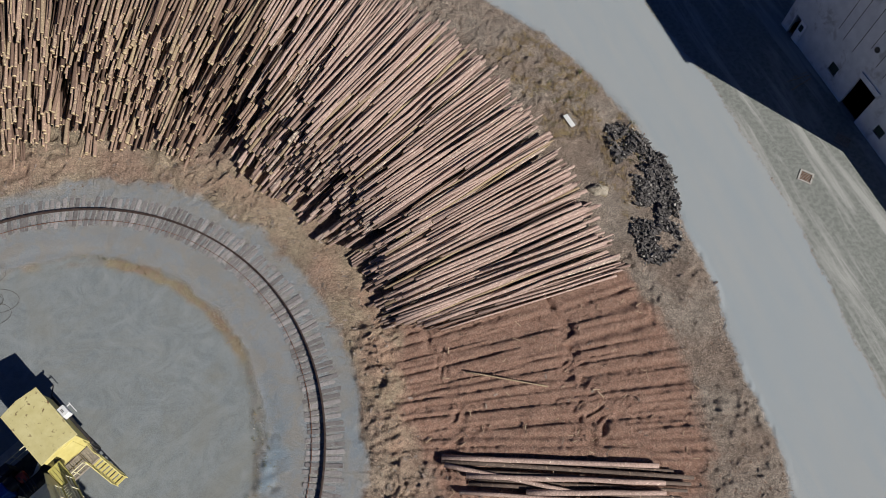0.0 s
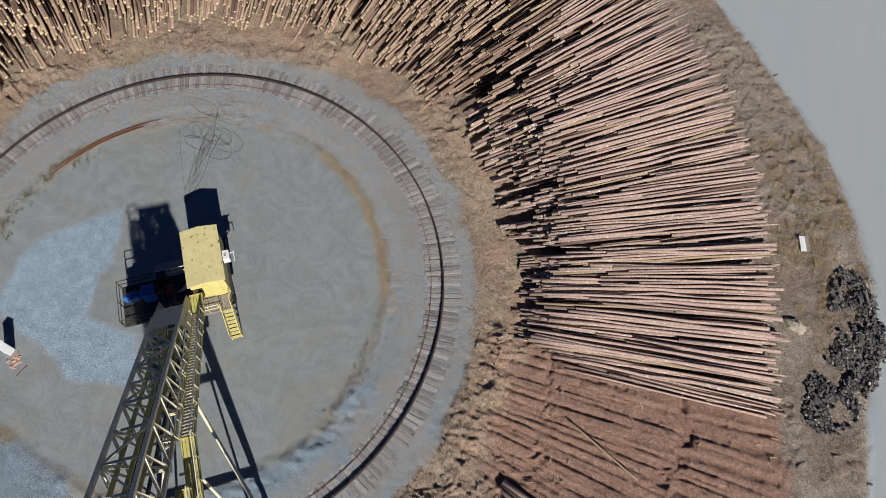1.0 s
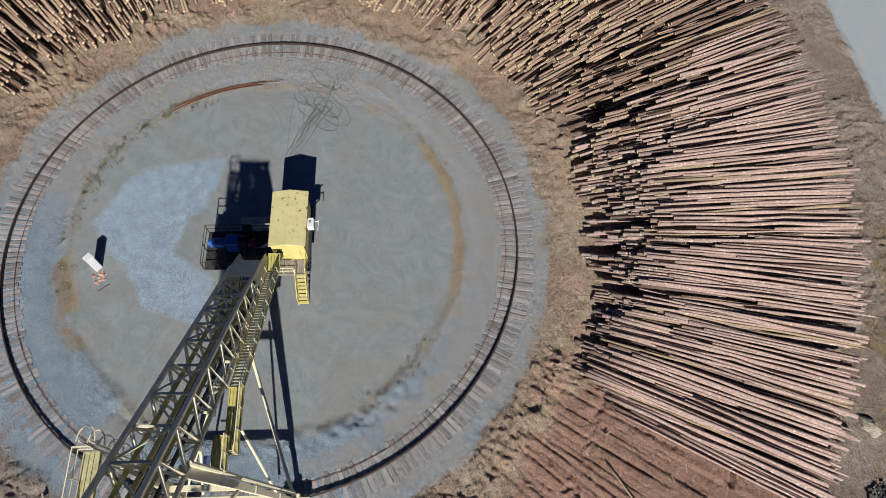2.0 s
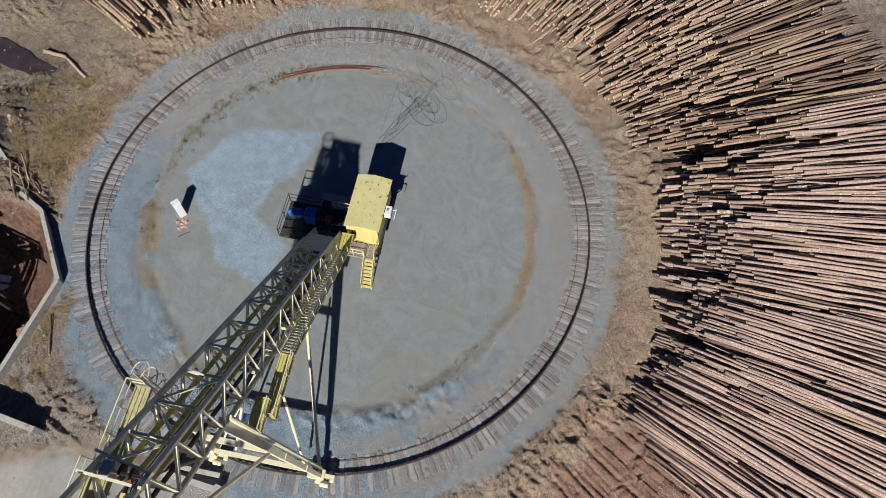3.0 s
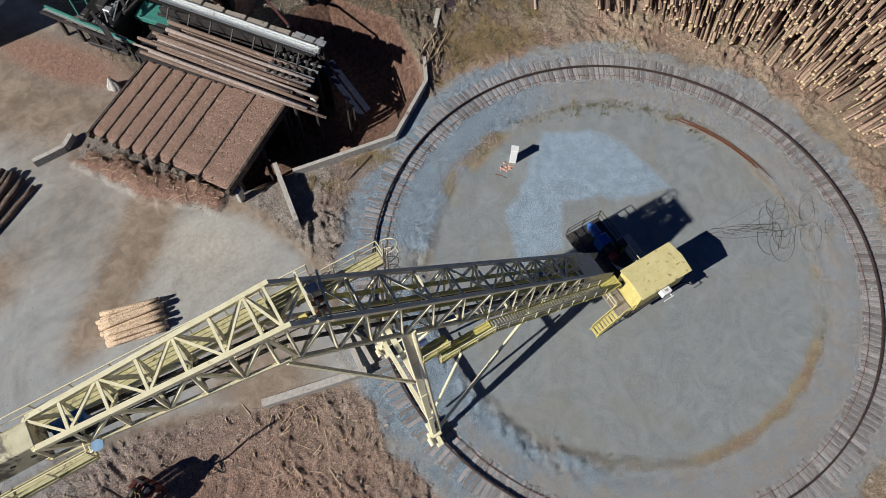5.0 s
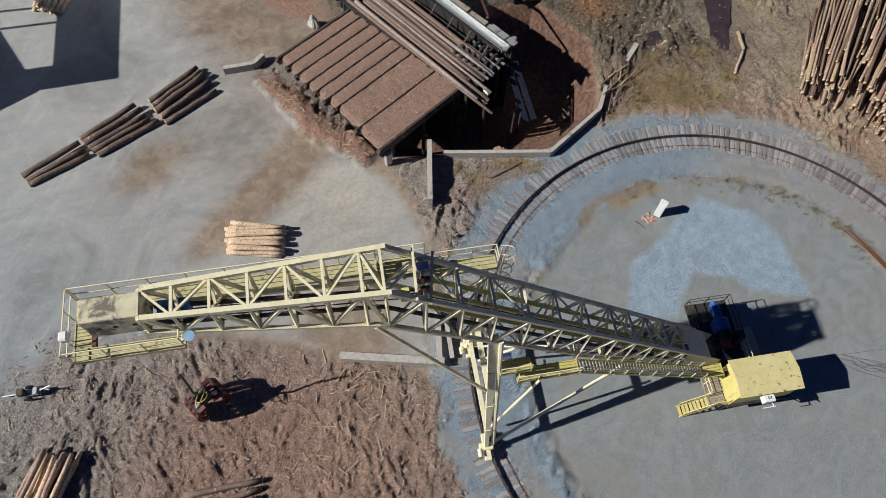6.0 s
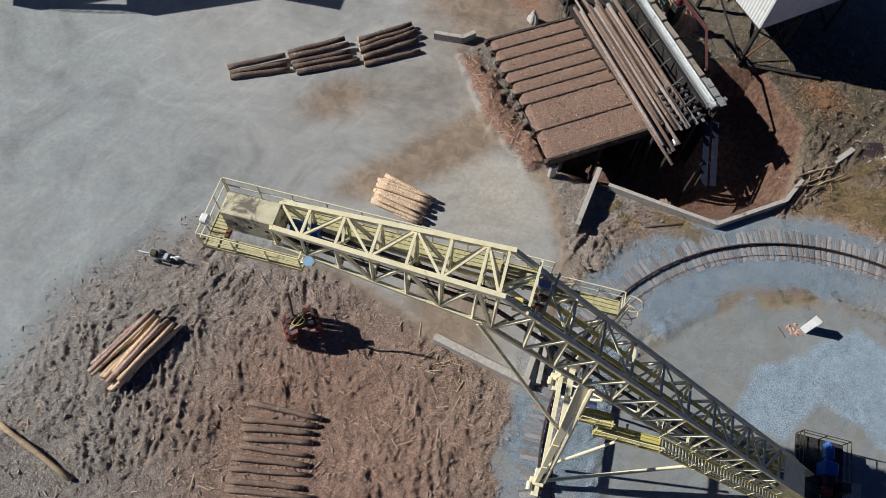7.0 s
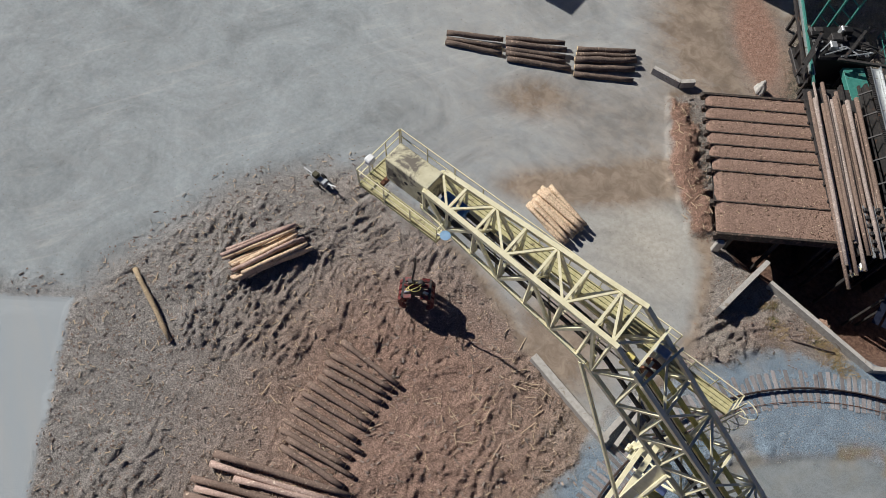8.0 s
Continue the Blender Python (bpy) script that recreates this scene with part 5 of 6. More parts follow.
log_pile("dark_log_bundle", 8, [((13.5, -46.4), (8.7, -46.3), 0.25), ((13.6, -45.9), (8.7, -45.8), 0.2), ((13.8, -45.2), (8.7, -45.3), 0.3), ((13.8, -44.6), (8.9, -44.5), 0.1), ((13.9, -44.0), (9.1, -43.5), 0.0), ((13.7, -45.4), (8.8, -45.6), 0.0)], BARK_DARK, "dark wet logs stacked beside the bent barrier", "dark log bundles", (0.42, 0.54))
log_pile("short_log_row", 5, [((31.0, -20.9), (27.1, -18.0), 0), ((31.7, -20.0), (27.5, -17.7), 0), ((32.0, -19.5), (27.9, -17.35), 0), ((32.1, -18.9), (28.1, -16.8), 0), ((32.4, -18.5), (28.6, -16.1), 0),
         ((33.0, -18.0), (28.8, -15.5), 0), ((33.4, -17.4), (29.0, -15.0), 0), ((33.8, -16.8), (29.6, -14.4), 0), ((34.0, -16.3), (29.2, -13.6), 0), ((34.3, -15.6), (29.9, -13.3), 0), ((34.5, -15.0), (30.2, -12.8), 0),
         ((34.0, -14.4), (29.6, -12.1), 0), ((34.3, -13.9), (30.2, -11.5), 0)], BARK_MID, "row of short barked logs half sunk in red bark mud", dia=(0.32, 0.42))
log_pile("long_log_row", 9, [((38.4, -13.4), (29.7, -11.0), 0), ((38.6, -12.8), (30.5, -10.6), 0), ((37.0, -11.9), (28.6, -10.0), 0.05), ((39.6, -11.9), (30.8, -9.8), 0), ((39.3, -11.3), (29.9, -9.2), 0), ((39.8, -10.9), (30.3, -8.6), 0.2), ((40.0, -10.3), (30.0, -8.1), 0)],
         BARK_MID, "row of long barked logs beside the mud", dia=(0.34, 0.44), other=BARK)
log_pile("long_log_row", 10, [((25.7, 1.75), (39.6, 2.0), 0.25), ((25.7, 1.55), (41.8, 1.4), 0.3), ((26.8, 1.05), (41.6, 1.0), 0.1), ((27.3, 0.7), (39.9, 0.95), 0.25), ((25.9, 1.3), (34.0, 0.1), 0.35), ((31.1, -0.1), (39.9, 0.35), 0.2), ((27.5, 0.3), (41.0, 0.1), 0.0), ((26.9, -0.3), (40.5, -0.4), 0.1), ((26.4, 1.9), (40.6, 1.75), 0.0), ((28.0, 0.6), (41.4, 0.6), 0.0)],
         BARK, "low row of long barked logs on red bark ground", dia=(0.24, 0.38), other=BARK_DARK)
log_pile("single_log", 12, [((45.9, -25.9), (42.5, -20.7), 0)], BUFF, "single pale log lying in the mud", dia=(0.36, 0.4))
log_pile("split_branch", 13, [((27.0, 7.5), (32.6, 6.8), 0.1)], BUFF, "thin bare branch on the red bark", dia=(0.1, 0.12))
log_pile("old_log", 14, [((-25.7, -15.3), (-24.3, -13.9), 0)], BUFF, "weathered log stub half buried in soil", "old logs", (0.3, 0.36))
log_pile("old_log", 15, [((-24.3, -13.9), (-21.6, -13.1), 0)], BARK, "weathered log half buried in soil", "old logs", (0.22, 0.28))
log_pile("timber_pole", 16, [((0.4, -21.7), (-2.4, -20.8), 0.05)], BARK_DARK, "dark thin pole lying beside the wall", dia=(0.1, 0.13))


# ---------------------------------------------------------------- sawmill behind the infeed
def build_machinery():
    mill = thing("debarker", "dark greasy debarking machine with green frames and pipes", "sawmill machine")
    part("machine_body", box(B(), -8.9, -4.6, -47.0, -43.6, 0.4, 3.2, 0.15), BLACK, mill)
    part("base_frame", box(B(), -9.2, -4.4, -47.2, -43.4, -0.3, 0.4, 0.05), DARKSTEEL, mill)
    rng = np.random.default_rng(31)
    for i in range(16):
        x, y = rng.uniform(-8.6, -4.8), rng.uniform(-46.6, -43.8)
        part("machine_block", box(B(), x - rng.uniform(0.15, 0.5), x + rng.uniform(0.15, 0.5), y - rng.uniform(0.15, 0.4), y + rng.uniform(0.15, 0.4), 3.1, rng.uniform(3.3, 3.9), 0.04), [DARKSTEEL, BLACK, GALV][i % 3 if i % 4 else 0], mill)
    for i in range(10):
        p = Vector((rng.uniform(-8.8, -4.6), rng.uniform(-46.8, -43.6), 3.4))
        part("pipe", tube(B(), [p, p + Vector((rng.uniform(-1.2, 1.2), rng.uniform(-0.8, 0.8), 0.25)), p + Vector((rng.uniform(-1.6, 1.6), rng.uniform(-1, 1), 0.05))], 0.06, 6), DARKSTEEL if i % 2 else GALV, mill)
    for x in (-4.3, -3.7):
        part("infeed_rail", bar(B(), (x - 0.7, -50.5, 2.6), (x + 0.2, -41.6, 2.6), 0.14, 0.3), GREEN if x < -4 else DARKSTEEL, mill)
    part("infeed_tray", bar(B(), (-4.9, -50.5, 2.5), (-4.25, -42.6, 2.5), 0.5, 0.08), GALV, mill, "pale metal infeed tray")
    for i in range(5):
        y = -49.6 + i * 1.7
        part("leg", box(B(), -4.9 + 0.1 * i, -4.65 + 0.1 * i, y, y + 0.2, -0.3, 2.5), DARKSTEEL, mill)
    for a, b in (((-3.3, -43.0, 3.2), (-5.0, -45.6, 3.8)), ((-3.0, -42.2, 3.0), (-4.2, -44.0, 3.6)), ((-6.0, -43.4, 3.4), (-9.6, -42.6, 3.6)), ((-9.0, -46.5, 3.6), (-6.4, -43.4, 3.5))):
        part("frame_bar", bar(B(), a, b, 0.22, 0.22), DARKSTEEL, mill)
    part("green_hopper", box(B(), -8.5, -6.8, -43.4, -40.2, 2.0, 2.5, 0.03), GREEN, mill, "flat green sheet metal hopper floor")
    for x, y in ((-8.3, -43.0), (-7.0, -43.0), (-8.3, -40.5), (-7.0, -40.5)):
        part("hopper_leg", box(B(), x - 0.1, x + 0.1, y - 0.1, y + 0.1, -0.3, 2.0), DARKSTEEL, mill)
    # green lattice mast
    for dx in (-0.7, 0.7):
        for dy in (-0.9, 0.9):
            part("mast_leg", bar(B(), (-7.4 + dx, -48.6 + dy, -0.3), (-7.4 + dx, -48.6 + dy, 6.2), 0.14, 0.14, (1, 0, 0)), GREEN, mill)
    for k in range(5):
        z = 0.6 + k * 1.3
        for dy in (-0.9, 0.9):
            part("mast_brace", bar(B(), (-8.1, -48.6 + dy, z), (-6.7, -48.6 + dy, z + 1.2), 0.08, 0.08), GREEN, mill)
    floor_ = grating(mill, -8.2, -6.6, -49.6, -47.6, 6.2, GREEN)
    floor_["label"] = "green slatted platform"
    railing(floor_, [(-8.2, -49.6, 6.2), (-8.2, -47.6, 6.2), (-6.6, -47.6, 6.2), (-6.6, -49.6, 6.2)], 1.0, 1.0, GREEN)
    # service walkway with green rails
    way = part("service_walkway", bar(B(), (-10.4, -46.0, 2.9), (-9.6, -37.6, 2.9), 0.9, 0.08), DARKSTEEL, mill)
    for off in (-0.45, 0.45):
        railing(way, [(-10.4 + off, -46.0, 2.94), (-9.6 + off, -37.6, 2.94)], 1.0, 1.4, GREEN)
    for i in range(4):
        y = -45.5 + i * 2.4
        part("walkway_leg", box(B(), -10.35 + 0.2 * i, -10.2 + 0.2 * i, y, y + 0.15, -0.3, 2.86), DARKSTEEL, way)
    return mill


build_machinery()


def build_bin():
    bin_ = thing("chip_bin", "tall pale corrugated steel chip bin raised on dark legs", "chip bin")
    x1, x0, y1, y0, z0, z1 = -15.1, -24.5, -31.9, -41.5, 4.1, 13.4
    for name, ax in (("front_wall", "x"), ("side_wall", "y"), ("rear_wall", "x"), ("far_wall", "y")):
        bm = B()
        along = (y0, y1) if ax == "x" else (x0, x1)
        at = {"front_wall": x1, "rear_wall": x0, "side_wall": y1, "far_wall": y0}[name]
        sign = 1 if name in ("front_wall", "side_wall") else -1
        n = 64
        outer, inner = [], []
        for i in range(n + 1):
            a = along[0] + (along[1] - along[0]) * i / n
            d = at + sign * (0.045 if i % 2 else 0.0)
            for lst, off in ((outer, 0.0), (inner, -0.1 * sign)):
                lst.append([bm.verts.new((d + off, a, z) if ax == "x" else (a, d + off, z)) for z in (z0, z1)])
        for lst in (outer, inner):
            for p, q in zip(lst, lst[1:]):
                bm.faces.new((p[0], q[0], q[1], p[1]))
        part(name, bm, BINWHITE, bin_, "white corrugated sheet wall")
    part("bin_floor", box(B(), x0, x1, y0, y1, z0 - 0.15, z0), DARKSTEEL, bin_)
    part("bin_roof", box(B(), x0 - 0.1, x1 + 0.1, y0 - 0.1, y1 + 0.1, z1, z1 + 0.12), BINWHITE, bin_)
    for x in (-15.3, -19.8, -24.3):
        for y in (-32.1, -38.7, -41.3):
            part("leg", box(B(), x - 0.14, x + 0.14, y - 0.14, y + 0.14, -0.3, z0 - 0.15), DARKSTEEL, bin_)
        part("leg_brace", bar(B(), (x, -32.1, 0.2), (x, -38.7, 3.8), 0.12, 0.12), DARKSTEEL, bin_)
    part("leg_brace", bar(B(), (-15.3, -32.1, 3.6), (-19.8, -32.1, 0.1), 0.12, 0.12), DARKSTEEL, bin_)
    part("leg_brace", bar(B(), (-15.3, -32.1, 0.1), (-19.8, -32.1, 3.6), 0.12, 0.12), RUST, bin_)
    part("ground_sill", bar(B(), (-15.4, -31.6, 0.05), (-20.5, -27.9, 0.05), 0.3, 0.2), DARKSTEEL, bin_)
    return bin_


BINWHITE = surface("white_corrugated_sheet", (0.58, 0.60, 0.58), (0.70, 0.71, 0.68), 1.5, 0.5, stain=(0.45, 0.44, 0.40), stain_scale=0.8, stain_at=0.6, bump=0.03)
build_bin()


def build_loader():
    """A small knuckle boom beside the trough."""
    arm = thing("knuckle_loader", "small dark red knuckle boom loader beside the trough", "loader")
    part("base", box(B(), -12.3, -11.5, -38.2, -37.4, -0.2, 2.6, 0.05), DARKSTEEL, arm)
    part("slewing_head", tube(B(), [(-11.9, -37.8, 2.6), (-11.9, -37.8, 3.3)], 0.3, 12), MAROON, arm)
    part("main_boom", bar(B(), (-11.7, -37.6, 3.6), (-11.2, -33.6, 4.1), 0.18, 0.22), FADEDRED, arm, "faded red main boom")
    part("outer_boom", bar(B(), (-11.2, -33.6, 4.1), (-9.1, -30.3, 4.0), 0.14, 0.16), FADEDRED, arm, "thin red outer boom")
    part("ram", tube(B(), [(-11.9, -37.2, 3.8), (-11.3, -34.4, 4.5)], 0.09, 8), DARKSTEEL, arm)
    part("tip_grab", box(B(), -9.25, -8.9, -30.4, -30.1, 3.5, 4.0, 0.08), DARKSTEEL, arm)


FADEDRED = surface("faded_red_paint", (0.06, 0.022, 0.022), (0.12, 0.045, 0.045), 5.0, 0.6, stain=(0.06, 0.04, 0.035), stain_scale=4.0, stain_at=0.58, bump=0.05)
build_loader()
heap("bark_mound", -13.2, -38.6, 0, 1.9, 2.3, 1.5, SOIL, "heap of dark brown bark under the loader", "bark heap", 4)
heap("bark_mound", -3.6, -23.2, zg(-3.6, -23.2) - 0.1, 0.9, 1.1, 0.9, SOIL, "small pointed heap of red bark in the pit", "bark heap", 5)
SANDY = surface("pale_sand", (0.44, 0.42, 0.38), (0.56, 0.54, 0.49), 6.0, 0.95, bump=0.3)
heap("sand_cone", -1.2, -42.9, 0.0, 0.45, 0.5, 1.2, SANDY, "pale pointed cone beside the log deck", "heap", 7)


def build_mill_hall():
    """The large hall across the road."""
    a, d = Vector((53.8, 40.9, 0)), Vector((0.3846, -0.9231, 0))
    n = Vector((0.9231, 0.3846, 0))
    m = Matrix((( d.x, n.x, 0, a.x), (d.y, n.y, 0, a.y), (0, 0, 1, 0), (0, 0, 0, 1)))
    hall = thing("mill_hall", "large pale sheet metal mill hall in its own shade", "building", at=m)
    h = 14.5
    holes = [(0.93, 2.4, 0.0, 2.05), (6.3, 7.25, 1.15, 2.05), (9.1, 11.25, 0.0, 3.28), (12.9, 13.8, 1.05, 1.87)]
    cuts = [0.0] + [c for o in holes for c in o[:2]] + [17.6]
    for i, (s0, s1) in enumerate(zip(cuts, cuts[1:])):
        o = next((o for o in holes if abs(o[0] - s0) < 1e-6), None)
        if o is None:
            part("front_wall", box(B(), s0, s1, 0, 0.25, -0.4, h), CLADDING, hall)
        else:
            if o[2] > 0:
                part("front_wall", box(B(), s0, s1, 0, 0.25, -0.4, o[2]), CLADDING, hall)
            part("front_wall", box(B(), s0, s1, 0, 0.25, o[3], h), CLADDING, hall)
    part("end_wall", box(B(), 0.0, 0.25, 0.25, 16, -0.4, h), CLADDING, hall)
    part("end_wall", box(B(), 17.35, 17.6, 0.25, 16, -0.4, h), CLADDING, hall)
    part("back_wall", box(B(), 0.0, 17.6, 16, 16.25, -0.4, h), CLADDING, hall)
    part("roof", box(B(), -0.2, 17.8, -0.2, 16.4, h, h + 0.2), CLADDING, hall)
    part("floor", box(B(), 0.3, 17.3, 0.3, 15.9, -0.2, 0.0), CONCRETE, hall)
    part("annex", box(B(), 17.62, 32.0, 0.0, 10.0, -0.4, 3.7, 0.03), CLADDING, hall, "low annex of the hall")
    for s, z0, z1 in ((5.0, 4.4, 9), (5.9, 4.1, 9), (7.2, 4.1, 9), (8.3, 5.6, 9.4), (9.6, 4.9, 9.4), (10.6, 4.7, 9.4), (12.2, 3.9, 9.4), (14.0, 2.6, 9.4)):
        part("sheet_joint", box(B(), s - 0.02, s + 0.02, -0.02, 0.0, z0, z1), DARKSTEEL, hall)
    part("round_vent", tube(B(), [(8.77, 0.02, 5.95), (8.77, -0.06, 5.95)], 0.24, 14), DARKSTEEL, hall)
    leaf = part("door", box(B(), 1.65, 2.4, -0.06, 0.0, 0.0, 2.05, 0.01), WHITE, hall, "white door leaf with a small window")
    part("door_glass", box(B(), 1.82, 2.24, -0.075, -0.062, 1.2, 1.8), GLASS, leaf)
    for x0, x1, z0, z1 in ((0.88, 0.93, 0, 2.1), (2.4, 2.45, 0, 2.1), (0.93, 2.4, 2.05, 2.1)):
        part("door_frame", box(B(), x0, x1, -0.03, 0.0, z0, z1), WHITE, hall)
    for o in (holes[1], holes[3]):
        w = part("window", box(B(), o[0], o[1], 0.1, 0.14, o[2], o[3]), GLASS, hall, "small dark green window")
        part("sill", box(B(), o[0] - 0.05, o[1] + 0.05, -0.04, 0.1, o[2] - 0.06, o[2]), CLADDING, w)
    part("lintel", box(B(), 9.0, 11.4, -0.12, 0.0, 3.28, 3.75), CLADDING, hall)


build_mill_hall()


def build_gallery():
    """A raised conveyor gallery beyond the yard, known by the shade that it casts."""
    g = thing("conveyor_gallery", "raised dark conveyor gallery on steel legs beyond the yard", "conveyor gallery")
    z = 9.0
    away = Vector((9.64, -7.05, z))          # from a point of the shade to what casts it
    at = lambda x, y: Vector((x, y, 0)) + away
    part("gallery_arm", bar(B(), at(15.2, -52.8), at(5.4, -65.2), 3.5, 1.4), CLADDING, g)
    part("gallery_neck", bar(B(), at(13.7, -51.9), at(22.0, -57.9), 2.2, 1.4), CLADDING, g)
    part("transfer_house", box(B(), -5.2, 4.6, -11.0, 0.0, -1.2, 0.7, m=Matrix.Translation(at(24.6, -55.6)) @ pose(0, 0, 0, 0, 0, -11)), CLADDING, g)
    part("transfer_house", box(B(), 4.6, 14.0, -11.0, -2.6, -1.2, 0.7, m=Matrix.Translation(at(24.6, -55.6)) @ pose(0, 0, 0, 0, 0, -11)), CLADDING, g)
    rail = part("outer_walkway", bar(B(), at(29.0, -57.2), at(36.0, -60.4), 0.7, 0.1), DARKSTEEL, g)
    railing(rail, [at(29.2, -57.0), at(32.6, -58.4), at(36.2, -60.1)], 1.1, 1.0, DARKSTEEL)
    for p, q in (((19.6, -63.9), (12.4, -58.4)), ((18.6, -65.8), (11.4, -60.0)), ((19.0, -57.2), (15.4, -54.6))):
        part("tie_bar", bar(B(), at(*p), at(*q), 0.24, 0.24), DARKSTEEL, g)
    for x, y in ((14.4, -53.6), (9.0, -60.6), (20.5, -57.0), (27.0, -57.2), (27.0, -65.0), (36.0, -62.4)):
        p = at(x, y)
        part("leg", box(B(), p.x - 0.2, p.x + 0.2, p.y - 0.2, p.y + 0.2, -0.3, z - 0.6), DARKSTEEL, g)


build_gallery()


def build_sawmill():
    """The tall sawmill south of the machines, which shades the ground beside the bin."""
    mill = thing("sawmill_building", "tall pale sheet metal sawmill building behind the machines", "building")
    x0, x1, y0, y1, h = -16.0, 2.1, -78.0, -56.7, 20.6
    part("north_wall", box(B(), x0, x1, y1 - 0.25, y1, -0.4, h), CLADDING, mill)
    part("south_wall", box(B(), x0, x1, y0, y0 + 0.25, -0.4, h), CLADDING, mill)
    part("east_wall", box(B(), x1 - 0.25, x1, y0 + 0.25, y1 - 0.25, -0.4, h), CLADDING, mill)
    part("west_wall", box(B(), x0, x0 + 0.25, y0 + 0.25, y1 - 0.25, -0.4, h), CLADDING, mill)
    part("roof", box(B(), x0 - 0.2, x1 + 0.2, y0 - 0.2, y1 + 0.2, h, h + 0.25), CLADDING, mill)


build_sawmill()
log_pile("lumber_stack", 41, stack((13.4, -60.6), (10.2, -62.6), (0.53, -0.85), (7, 6, 5), 0.36, 0.1, 5), PEELED, "stack of reddish cut logs at the yard edge", dia=(0.32, 0.38))


# ---------------------------------------------------------------- loose things on the crane circle
def build_white_box():
    bx = thing("control_cabinet", "small white steel cabinet standing on the grey dirt", "cabinet", at=pose(-5.85, -10.3, zg(-5.85, -10.3), 0, 0, 12))
    part("body", box(B(), -0.24, 0.24, -0.26, 0.26, 0.0, 1.65, 0.02), WHITE, bx)
    part("lid", box(B(), -0.27, 0.27, -0.29, 0.29, 1.65, 1.7, 0.01), WHITE, bx)
    for i in range(4):
        part("lid_rib", box(B(), -0.25, 0.25, -0.22 + i * 0.13, -0.19 + i * 0.13, 1.7, 1.712), WHITE, bx)
    part("vent", box(B(), -0.255, -0.24, -0.16, 0.16, 0.9, 1.3), DARKSTEEL, bx)


build_white_box()
rng6 = np.random.default_rng(61)
for k in range(14):
    x, y = -5.2 + rng6.normal(0, 0.4), -10.6 + rng6.normal(0, 0.25)
    heap("broken_pipe_insulation" if k < 2 else "rubble_piece", x, y, zg(x, y), rng6.uniform(0.08, 0.3), rng6.uniform(0.04, 0.12), rng6.uniform(0.05, 0.14), CLAY, "pinkish piece of rubble on the grey dirt", "rubble", 70 + k, rng6.uniform(0, 180))
log_pile("iron_rod", 62, [((-4.2, -11.2), (-4.2, -10.3), 0.02)], RUST, "rusty iron rod on the grey dirt", dia=(0.07, 0.08))


def build_rods():
    bundle = thing("rebar_bundle", "bundle of long rusty steel rods bent along the gravel edge", "steel rods")
    rng = np.random.default_rng(63)
    for k in range(6):
        a0, a1 = radians(178 - rng.uniform(0, 6)), radians(141 + rng.uniform(0, 14) * (k > 0))
        r = 14.55 - k * 0.09 + rng.normal(0, 0.03)
        pts = []
        for i in range(14):
            a = a0 + (a1 - a0) * i / 13
            x, y = r * math.cos(a), r * math.sin(a)
            pts.append((x, y, zg(x, y) + 0.06 + 0.02 * k))
        part("rod", tube(B(), pts, 0.035, 6), RUST, bundle)


build_rods()


def build_tangle():
    coil = thing("wire_rope_tangle", "loose tangle of thin wire rope on the grey dirt", "wire rope")
    rng = np.random.default_rng(64)
    for k in range(11):
        pts = []
        bx, by = -4.6 - 0.1 * k, 4.6 + 0.25 * k
        ex, ey = -8.2 + rng.uniform(-2.2, 2.2), 10.9 + rng.uniform(-1.6, 1.8)
        for i in range(16):
            t = i / 15
            pts.append((bx + (ex - bx) * t + 0.25 * math.sin(5 * t + k), by + (ey - by) * t + 0.25 * math.cos(4 * t + 2 * k)))
        rr, a0 = rng.uniform(0.6, 1.2), rng.uniform(0, 6)
        cx, cy = pts[-1][0] - rr * math.cos(a0), pts[-1][1] - rr * math.sin(a0)
        for i in range(22):
            a = a0 + i * 0.36
            pts.append((cx + rr * math.cos(a) * (1 + 0.02 * i), cy + rr * 0.7 * math.sin(a) * (1 - 0.01 * i) + 0.03 * i))
        part("wire", tube(B(), [(x, y, zg(x, y) + 0.035) for x, y in pts], 0.012, 4), ROPE, coil)


build_tangle()


# ---------------------------------------------------------------- beside the road
SACK = surface("dusty_sacking", (0.30, 0.26, 0.20), (0.42, 0.37, 0.29), 5.0, 0.9, bump=0.3)


def build_roadside():
    pl = thing("plank_panel", "pale wooden panel lying on the grass bank", "panel", at=pose(34.7, 28.9, zg(34.7, 28.9) + 0.22, 3, 2, -58))
    for i in range(3):
        part("plank", box(B(), -0.62, 0.62, -0.3 + i * 0.205, -0.105 + i * 0.205, 0, 0.06, 0.008), WHITE if i < 2 else TIMBER, pl)
    dr = thing("drain_grate", "square rusty drain grate with a pale concrete rim", "drain", at=pose(53.2, 24.9, zg(53.2, 24.9), 0, 0, -25))
    bm = B()
    for x0, x1, y0, y1 in ((-0.55, 0.55, -0.55, -0.42), (-0.55, 0.55, 0.42, 0.55), (-0.55, -0.42, -0.42, 0.42), (0.42, 0.55, -0.42, 0.42)):
        box(bm, x0, x1, y0, y1, -0.1, 0.05)
    part("rim", bm, CONCRETE, dr)
    for i in range(6):
        part("grate_bar", box(B(), -0.42, 0.42, -0.4 + i * 0.138, -0.33 + i * 0.138, -0.05, 0.02), RUST, dr)
    heap("sand_sack", 36.8, 22.6, zg(36.8, 22.6), 0.75, 0.6, 0.4, SACK, "slumped pale sack beside the log ends", "sack", 91)


build_roadside()
wood_label = "pale wooden slat pallet lying in the shade of the hall"


